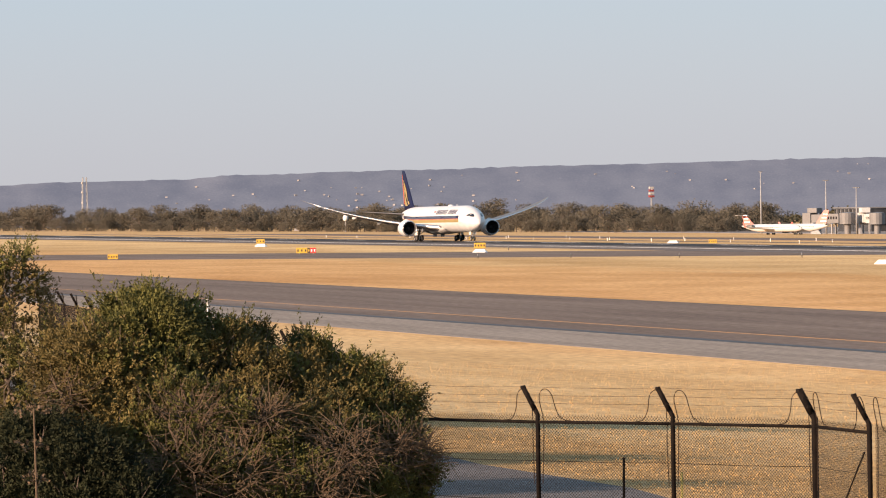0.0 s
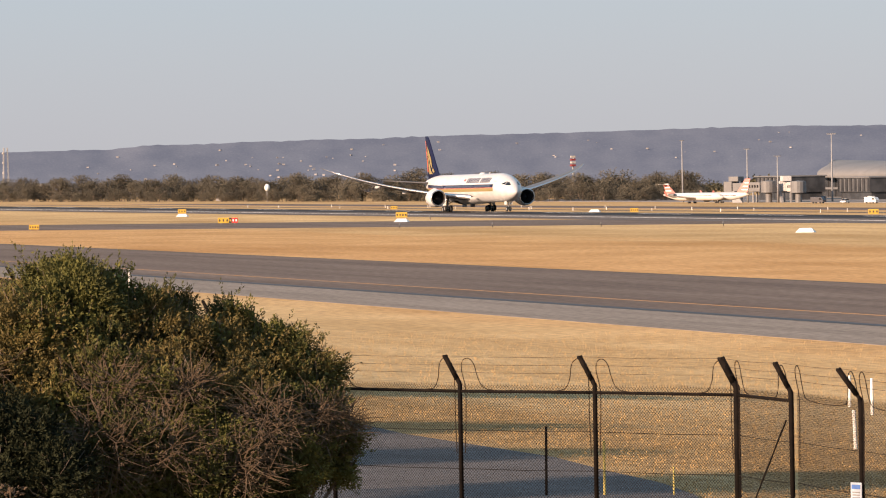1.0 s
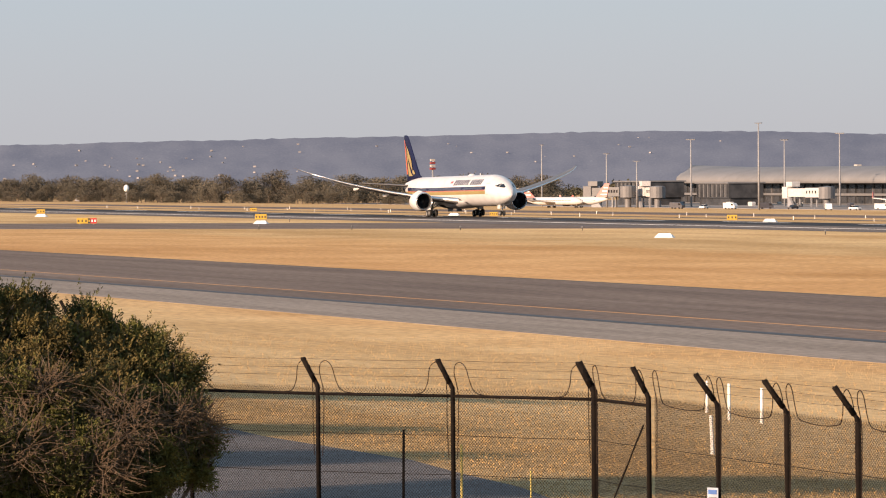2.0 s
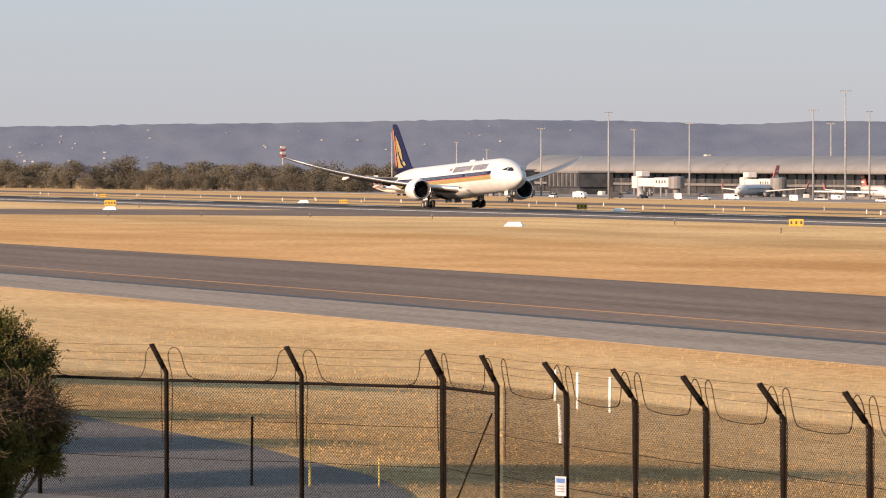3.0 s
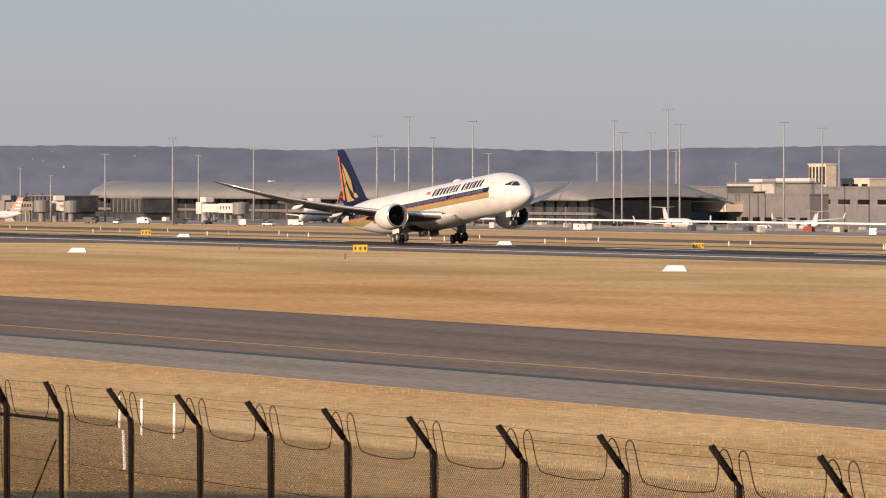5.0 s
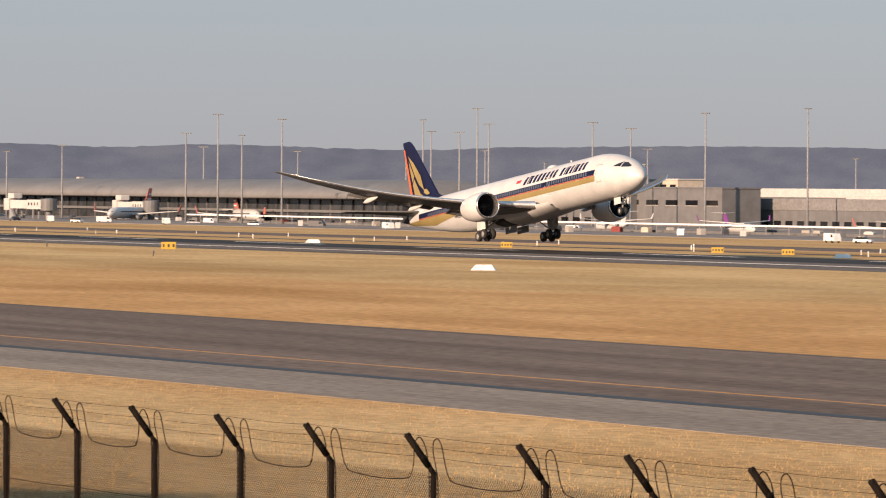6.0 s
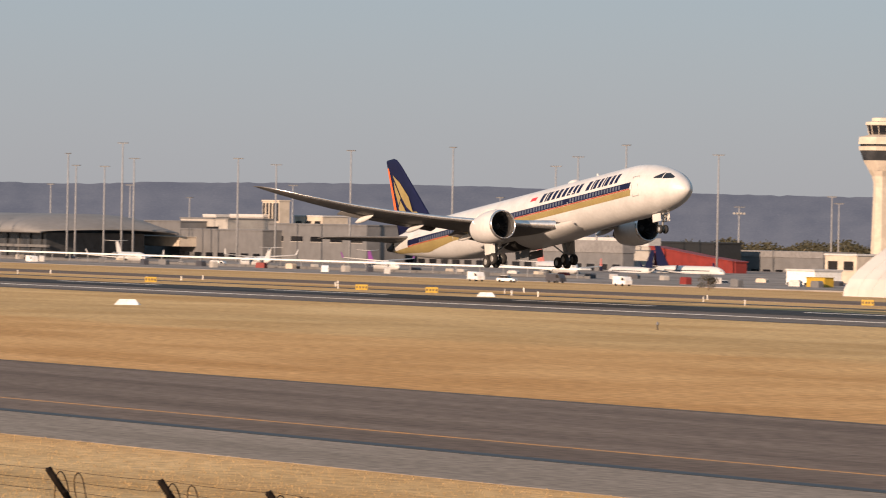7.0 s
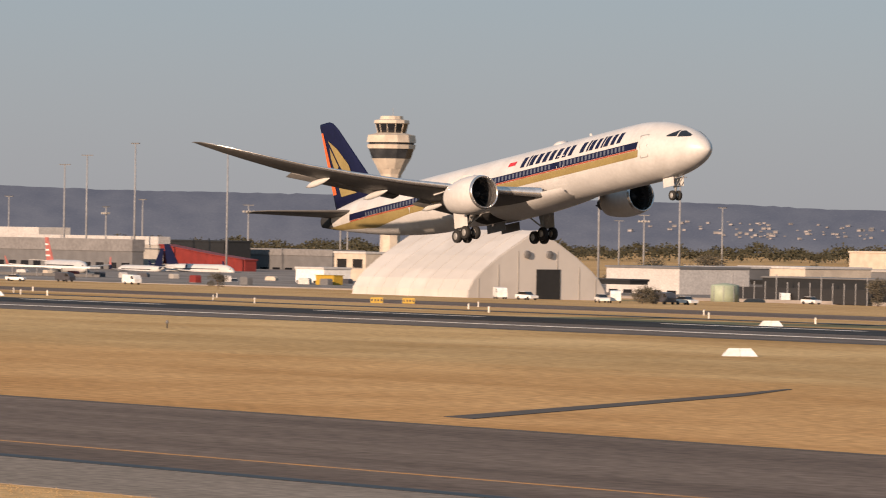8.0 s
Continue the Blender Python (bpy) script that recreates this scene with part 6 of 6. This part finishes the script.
def build_shrub(name, x, y, lobes, count, mat, label, seed, leaf=0.036, dead=0, dead_lobes=None, per=11, mat2=None, category="shrub"):
    rng = np.random.default_rng(seed)
    g = ground_z(x, y)
    th = empty(name, x, y, g, 0, label, category)
    # stems from the ground up into every lobe
    starts, ends = [], []
    for l in lobes:
        for k in range(5):
            starts.append((rng.normal(0, 0.15), rng.normal(0, 0.15), -0.1))
            ends.append(tuple(np.array(l[:3]) + rng.normal(0, l[3] * 0.2, 3) - np.array([0, 0, l[3] * 0.3])))
    v, f = twigs_mesh(rng, starts, ends, 0.045)
    tagged(raw("stem_mass", v, f, BARK, th, "grey-brown woody stems"), kind="stuff")
    c, o = lobes_shell(rng, lobes, count, 0.68, leaf * 1.5)
    count = len(c)
    if mat2:
        sel = (np.sin(c[:, 0] * 2.3 + 1) + np.sin(c[:, 1] * 2.9) + np.sin(c[:, 2] * 3.1 + 2) + rng.normal(0, 0.5, count)) > 0.9
        v, f = leaf_cloud(rng, c[sel], o[sel], leaf, leaf * 0.17, per, 0.6)
        tagged(mesh_arrays("foliage", v, f, mat2, th, "olive new growth"), kind="stuff")
        c, o = c[~sel], o[~sel]
    v, f = leaf_cloud(rng, c, o, leaf, leaf * 0.17, per, 0.6)
    tagged(mesh_arrays("foliage", v, f, mat, th), kind="stuff")
    # shaded inner leaves that close the crown
    c1, o1 = lobes_shell(rng, [(*l[:3], l[3] * 0.80) for l in lobes], count // 4, 0.35)
    v, f = leaf_cloud(rng, c1, o1, leaf * 1.5, leaf * 0.5, 7, 0.8)
    tagged(mesh_arrays("inner_foliage", v, f, NEEDLE_AND_SHADE if mat is NEEDLE_AND_SHADE else mat, th), kind="stuff")
    # fine twigs inside the crown
    c2, o2 = lobes_shell(rng, lobes, count // 14, 0.3)
    v, f = twigs_mesh(rng, [tuple(p - q * 0.22) for p, q in zip(c2, o2)], [tuple(p + q * 0.10) for p, q in zip(c2, o2)], 0.006)
    tagged(raw("twig_mass", v, f, BARK, th), kind="stuff")
    if dead:
        c3, o3 = lobes_shell(rng, dead_lobes, dead, 0.6)
        o3[:, 2] -= 0.5
        v, f = twigs_mesh(rng, [tuple(p - q * 0.25) for p, q in zip(c3, o3)], [tuple(p + q * 0.16 + rng.normal(0, 0.08, 3)) for p, q in zip(c3, o3)], 0.0055)
        tagged(raw("dead_twig_mass", v, f, DEAD_TWIG, th, "dry brown dead twigs"), kind="stuff")
        v, f = leaf_cloud(rng, c3, o3, leaf * 0.8, leaf * 0.15, 5, 0.8, 0.3)
        tagged(mesh_arrays("dead_leaves", v, f, DEAD_TWIG, th), kind="stuff")
    return th


def lobe(bearing, d, z, r, x0, y0, g):
    x, y, _ = -d * math.cos(radians(bearing)), d * math.sin(radians(bearing)), 0
    return (x - x0, y - y0, z - g, r)


def build_shrubs():
    x0, y0 = -48.9, 11.3
    g = ground_z(x0, y0)
    lobes = [lobe(b, d, z, 0.87 * r, x0, y0, g) for b, d, z, r in ((12.17, 50.2, 7.83, 0.49), (11.66, 49.8, 7.59, 0.47), (12.9, 50.4, 7.51, 0.52), (13.63, 50.5, 7.31, 0.49), (14.2, 50.9, 7.3, 0.43), (14.68, 50.8, 7.05, 0.42), (12.49, 49.7, 7.15, 0.55), (13.25, 49.6, 6.91, 0.58), (14.04, 50.0, 6.75, 0.58), (14.68, 50.3, 6.62, 0.48), (12.04, 49.4, 6.75, 0.6), (12.81, 49.2, 6.41, 0.66), (13.63, 49.3, 6.29, 0.66), (14.39, 49.8, 6.23, 0.55), (11.22, 50.0, 7.61, 0.32), (11.47, 49.6, 7.18, 0.44), (11.82, 50.6, 8.12, 0.19), (12.2, 50.4, 8.18, 0.18), (12.62, 50.6, 8.04, 0.22), (13.25, 50.8, 7.75, 0.25), (13.95, 51.0, 7.58, 0.26), (14.46, 51.0, 7.41, 0.24), (14.96, 51.0, 7.13, 0.23), (15.03, 50.4, 6.37, 0.34), (12.93, 51.2, 6.83, 0.85), (13.95, 51.4, 6.54, 0.8), (12.11, 51.2, 6.89, 0.8))]
    dead = [lobe(*l, x0, y0, g) for l in ((12.62, 49.1, 7.07, 0.38), (12.42, 48.7, 6.51, 0.49), (13.19, 48.8, 6.56, 0.43), (13.5, 49.2, 7.12, 0.27), (14.33, 49.2, 6.76, 0.38), (14.9, 49.8, 6.73, 0.3), (11.22, 49.2, 7.36, 0.23), (15.19, 50.2, 6.71, 0.28), (14.08, 48.9, 6.39, 0.33))]
    build_shrub("shrub", x0, y0, lobes, 70000, LEAF_BUSH, "large rounded green shrub with dry brown twigs below", 3, 0.040, 1500, dead, 11, LEAF_OLIVE)
    # undergrowth added in a dark colour to paint the shade below the large shrub
    x3, y3 = -47.5, 9.3
    g3 = ground_z(x3, y3)
    build_shrub("shrub", x3, y3, [lobe(*l, x3, y3, g3) for l in ((10.90, 48.6, 6.84, 0.38), (11.47, 48.4, 6.64, 0.38), (10.65, 48.6, 6.52, 0.49), (11.22, 48.4, 6.37, 0.48), (11.92, 48.2, 6.33, 0.32))], 12000, NEEDLE_AND_SHADE, "undergrowth coloured dark for the shade at a shrub's foot", 9, 0.045, 0, None, 10)
    x1, y1 = -57.0, 10.2
    g1 = ground_z(x1, y1)
    lobes = [lobe(*l, x1, y1, g1) for l in ((10.35, 58, 7.9, 0.75), (10.62, 58, 8.35, 0.40), (10.15, 58, 8.45, 0.45), (10.9, 58, 7.2, 0.8), (10.3, 58, 6.5, 1.3), (11.2, 58, 6.6, 0.8), (10.6, 58, 5.0, 1.3))]
    build_shrub("shrub", x1, y1, lobes, 8000, LEAF_OLIVE, "tall olive shrub with thin upright branches", 4, 0.040, 0, None, 11, LEAF_BUSH)
    x2, y2 = -45.0, 15.1
    g2 = ground_z(x2, y2)
    build_shrub("shrub", x2, y2, [(0, 0, 5.72 - g2, 0.20), (0.1, -0.1, 5.1 - g2, 0.45), (0.1, 0.15, 4.4 - g2, 0.7)], 900, NEEDLE_AND_SHADE, "low dark shrub with fine needles", 5, 0.06, 0, None, 9)
    # tall trees beside the mound, whose long shadows fall over the service road
    for k, (x, y, h) in enumerate(((-142, 8.5, 11.5), (-117, 5.0, 9.5), (-103, 4.0, 8.8), (-90.5, 6.5, 10.5))):
        ls = [(0, 0, h - 1.0, 1.0), (1.3, 0.3, h - 1.5, 0.9), (-1.4, 0.2, h - 1.6, 0.9), (0.5, -0.5, h - 2.6, 0.9), (-0.6, 0.6, h - 2.8, 0.9)]
        build_shrub("tree", x, y, ls, 3600, LEAF_BUSH, "tall slim tree beside the mound, shading the service road", 40 + k, 0.30, 0, None, 9, category="tree")
    # dry flower stalks
    rng = np.random.default_rng(8)
    for bearing, d, top in ((10.86, 40, 7.62), (11.0, 40, 6.55), (11.45, 40, 6.75), (11.75, 40, 6.5), (12.9, 40, 6.5), (14.2, 40, 6.45)):
        x, y = -d * math.cos(radians(bearing)), d * math.sin(radians(bearing))
        g = ground_z(x, y)
        th = empty("dry_flower_stalk", x, y, g, 0, "dry brown upright flower stalk with woolly seed clusters", "plant", "dry stalks")
        h = top - g
        part("stem", tube([(0, 0, -0.1), (0.03, 0.02, h * 0.5), (0, 0, h)], [0.016, 0.012, 0.006], 6), DEAD_TWIG, th)
        for k in range(4):
            z = h - 0.04 - 0.26 * k
            if z > 0.3:
                pts = rng.normal(0, 0.042, (26, 3)) * np.array([1.3, 1.3, 0.6]) + np.array([0, 0, z])
                v, f = leaf_cloud(rng, pts, pts - np.array([0, 0, z - 0.05]), 0.03, 0.010, 4, 0.02)
                tagged(mesh_arrays("seed_head", v, f, DEAD_TWIG, th), kind="stuff")


build_shrubs()


def build_tree(seed, h, wide):
    rng = np.random.default_rng(seed)
    th = empty("tree", 0, 0, 0, 0, "dark grey-green eucalypt with a dense rounded crown", "tree", "far trees")
    bm = bmesh.new()
    add_tube(bm, [(0, 0, -1.5), (0.1, 0, h * 0.3), (0.25, 0.1, h * 0.62)], [0.32, 0.24, 0.12], 7)
    for k in range(6):
        a = rng.uniform(0, 6.28)
        add_tube(bm, [(0.1, 0, h * (0.25 + 0.04 * k)), (math.cos(a) * wide * 0.22, math.sin(a) * wide * 0.22, h * (0.45 + 0.05 * k)), (math.cos(a) * wide * 0.38, math.sin(a) * wide * 0.38, h * (0.58 + 0.05 * k))], [0.13, 0.09, 0.04], 5)
    part("trunk", bm, BARK, th)
    lobes = []
    for k in range(11):
        a = rng.uniform(0, 6.28)
        r = wide * 0.36 * math.sqrt(rng.uniform(0, 1))
        lobes.append((r * math.cos(a), r * math.sin(a), h * rng.uniform(0.14, 0.84), wide * rng.uniform(0.15, 0.23)))
    lobes.append((0, 0, h * 0.85, wide * 0.16))
    c, o = lobes_shell(rng, lobes, 760, 0.5)
    v, f = leaf_cloud(rng, c, o, 0.55, 0.20, 4, 0.8)
    tagged(mesh_arrays("crown", v, f, LEAF_TREE, th), kind="stuff")
    return th


def plant_trees():
    rnd = random.Random(21)
    kinds = [build_tree(30 + k, h, w) for k, (h, w) in enumerate(((15, 13), (13, 14), (17, 12), (11.5, 13), (14, 16)))]
    used = set()
    spots = []
    b = 9.6
    while b < 19.3:
        d = 2650 - (b - 10) * 62 + rnd.uniform(-40, 40)
        spots.append((b, d, rnd.uniform(0.78, 1.08)))
        if rnd.random() < 0.8:
            spots.append((b + 0.02, d + 60, rnd.uniform(0.85, 1.1)))
        if rnd.random() < 0.9:
            spots.append((b + 0.05, d - 40, rnd.uniform(0.45, 0.7)))
        b += rnd.uniform(0.085, 0.14)
    spots += [(10.95, 2600, 1.5), (18.24, 2150, 1.25), (18.3, 2155, 1.1), (9.9, 2640, 1.3), (15.9, 2300, 1.15), (16.1, 2300, 1.2), (12.5, 2500, 1.15)]
    for bb, dd, ss in ((38.6, 1350, 0.8), (38.9, 1340, 0.6), (39.2, 1350, 0.9), (39.35, 1360, 0.7), (39.8, 1420, 0.55), (40.2, 1420, 0.5), (40.7, 1420, 0.75), (40.9, 1430, 0.8), (38.5, 890, 0.36), (38.62, 892, 0.34), (33.72, 1040, 0.32), (41.15, 1020, 0.45), (40.55, 1080, 0.4), (38.2, 1340, 0.6), (41.2, 1300, 0.6), (37.6, 1400, 0.6), (40.45, 1420, 0.6), (39.6, 1420, 0.6)):
        spots.append((bb, dd, ss))
    for k, (bb, dd, ss) in enumerate(spots):
        i = k % 5 if k < 5 else rnd.randrange(5)
        x, y, z = at(bb, dd)
        m = pose(x, y, z, 0, 0, rnd.uniform(0, 360))
        if i not in used:
            used.add(i)
            kinds[i].matrix_basis = m
            kinds[i].scale = (ss, ss, ss)
        else:
            t = copy_thing(kinds[i], m)
            t.scale = (ss * rnd.uniform(0.9, 1.15), ss * rnd.uniform(0.9, 1.15), ss * 0.76)


plant_trees()


def scatter_grass():
    """Dry tufts on the bank and the grass strip nearest to the fence."""
    rng = np.random.default_rng(12)
    n = 90000
    ang = np.radians(rng.uniform(10.5, 36.5, n))
    d = 92 + 190 * rng.uniform(0, 1, n) ** 1.5
    x, y = -d * np.cos(ang), d * np.sin(ang)
    keep = (y > 33) & (y < 92.2)
    edge = np.interp(x, [-200, -137, -113, -92], [39, 37, 36.2, 33])
    keep &= ~((x < -92) & (y < edge))
    x, y = x[keep], y[keep]
    z = np.array([ground_z(a, b) for a, b in zip(x, y)])
    c = np.stack([x, y, z], 1)
    o = np.tile(np.array([[0.0, 0.0, 1.0]]), (len(c), 1)) + rng.normal(0, 0.25, (len(c), 3))
    v, f = leaf_cloud(rng, c, o, 0.05, 0.010, 5, 0.5)
    tagged(mesh_arrays("dry_grass_tufts", v, f, GRASS_BLADE), "short dry straw-coloured grass tufts on the bank", "grass", kind="stuff")


scatter_grass()


def hill_houses():
    """Small pale houses dotted over the wooded scarp, and bare earth cuts."""
    rnd = random.Random(31)
    house = empty("hillside_house", 0, 0, 0, 0, "small pale house among trees on the hillside", "house", "hillside houses")
    part("wall", box(-5, 5, -3.5, 3.5, -2, 2.6), HOUSE_WALL, house)
    part("roof", loft([[(-5.6, -4.2, 2.5), (-5.6, 4.2, 2.5), (-5.6, 0, 4.6)], [(5.6, -4.2, 2.5), (5.6, 4.2, 2.5), (5.6, 0, 4.6)]]), ROOF_METAL, house)
    first = True
    for k in range(150):
        if k < 34:
            b, u = rnd.gauss(14.4, 1.1), rnd.uniform(0.2, 0.62)
        elif k < 120:
            b, u = rnd.gauss(40.2, 0.8), rnd.uniform(0.22, 0.55)
        else:
            b, u = rnd.uniform(12, 22), rnd.uniform(0.4, 0.85)
        if not 12.2 < b < 42:
            continue
        d = 3900 + 600 * u - 12
        m = pose(-d * math.cos(radians(b)), d * math.sin(radians(b)), hill_z(b, u) - 0.1, 0, 0, 90 - b + rnd.uniform(-40, 40)) @ Matrix.Scale(rnd.uniform(0.12, 0.36) if 34 <= k < 120 else rnd.uniform(0.07, 0.22), 4)
        if first:
            house.matrix_basis = m
            first = False
        else:
            h = copy_thing(house, m)
            h.scale = m.to_scale()


hill_houses()


def far_woodland():
    """Low woodland behind the terminal and the warehouses, too far off to tell tree from tree."""
    rng = np.random.default_rng(77)
    n = 15000
    b = np.radians(rng.uniform(18.5, 47, n))
    d = 2750 + rng.uniform(-120, 120, n)
    h = 2 + 6 * rng.uniform(0, 1, n) ** 0.7 * (0.75 + 0.25 * np.sin(b * 310) + 0.2 * np.sin(b * 797 + 1))
    c = np.stack([-d * np.cos(b), d * np.sin(b), -7.2 + h], 1)
    o = rng.normal(0, 1, (n, 3))
    o /= np.linalg.norm(o, axis=1)[:, None]
    v, f = leaf_cloud(rng, c, o, 1.5, 0.6, 4, 0.9)
    tagged(mesh_arrays("far_woodland", v, f, LEAF_FAR), "distant grey-green woodland behind the buildings", "woodland", kind="stuff")


far_woodland()


# ---- what moves ----
def motions():
    rows = []
    for t, x, z, pitch, yaw in ((0.0, -1137.4, 0.0, 0.3, 0.0), (0.5, -1093.8, 0.0, 0.3, 0.1), (1.0, -1049.9, 0.0, 0.35, 0.2), (1.5, -1005.7, 0.0, 0.45, 0.3), (2.0, -961.9, 0.0, 0.6, 0.4), (2.5, -918.5, 0.0, 1.2, 0.5), (3.0, -874.6, -0.05, 2.35, 0.6),
                                (3.5, -829.0, -0.1, 3.05, 0.75), (4.0, -784.4, -0.1, 3.5, 0.85), (4.5, -737.6, 0.0, 4.2, 0.8), (5.0, -692.8, 0.35, 5.1, 0.7), (5.5, -648.0, 0.95, 6.15, 0.65), (6.0, -602.3, 1.71, 7.05, 0.58),
                                (6.5, -554.6, 2.87, 7.74, 0.35), (7.0, -508.9, 4.41, 8.12, -0.2), (7.5, -462.4, 6.21, 8.2, -0.6), (8.0, -418.1, 8.20, 8.45, -0.95)):
        rows.append((t, pose(x, 314.4, 0.65 + z, 0, -pitch, yaw)))
    walk(airliner, rows)
    # the legs stretch as the weight comes off them
    for leg in legs:
        drop = 0.42 if leg.name.startswith("main") else 0.30
        walk(leg, [(t, pose(0, 0, -drop * k)) for t, k in ((0.0, 0.0), (4.5, 0.0), (5.0, 0.45), (5.5, 0.95), (6.0, 1.0), (8.0, 1.0))])
    # the wings bend up as they take the weight
    for side, wing in zip((1, -1), wings):
        hinge = Matrix.Translation(P3(30, side * 2.9, 3.05))
        walk(wing, [(t, hinge @ pose(0, 0, 0, side * a) @ hinge.inverted()) for t, a in ((0.0, -0.2), (1.5, 0.0), (3.5, 0.1), (4.5, 0.2), (6.0, 0.0), (7.0, 0.2), (7.5, 1.1), (8.0, 2.1))])


motions()
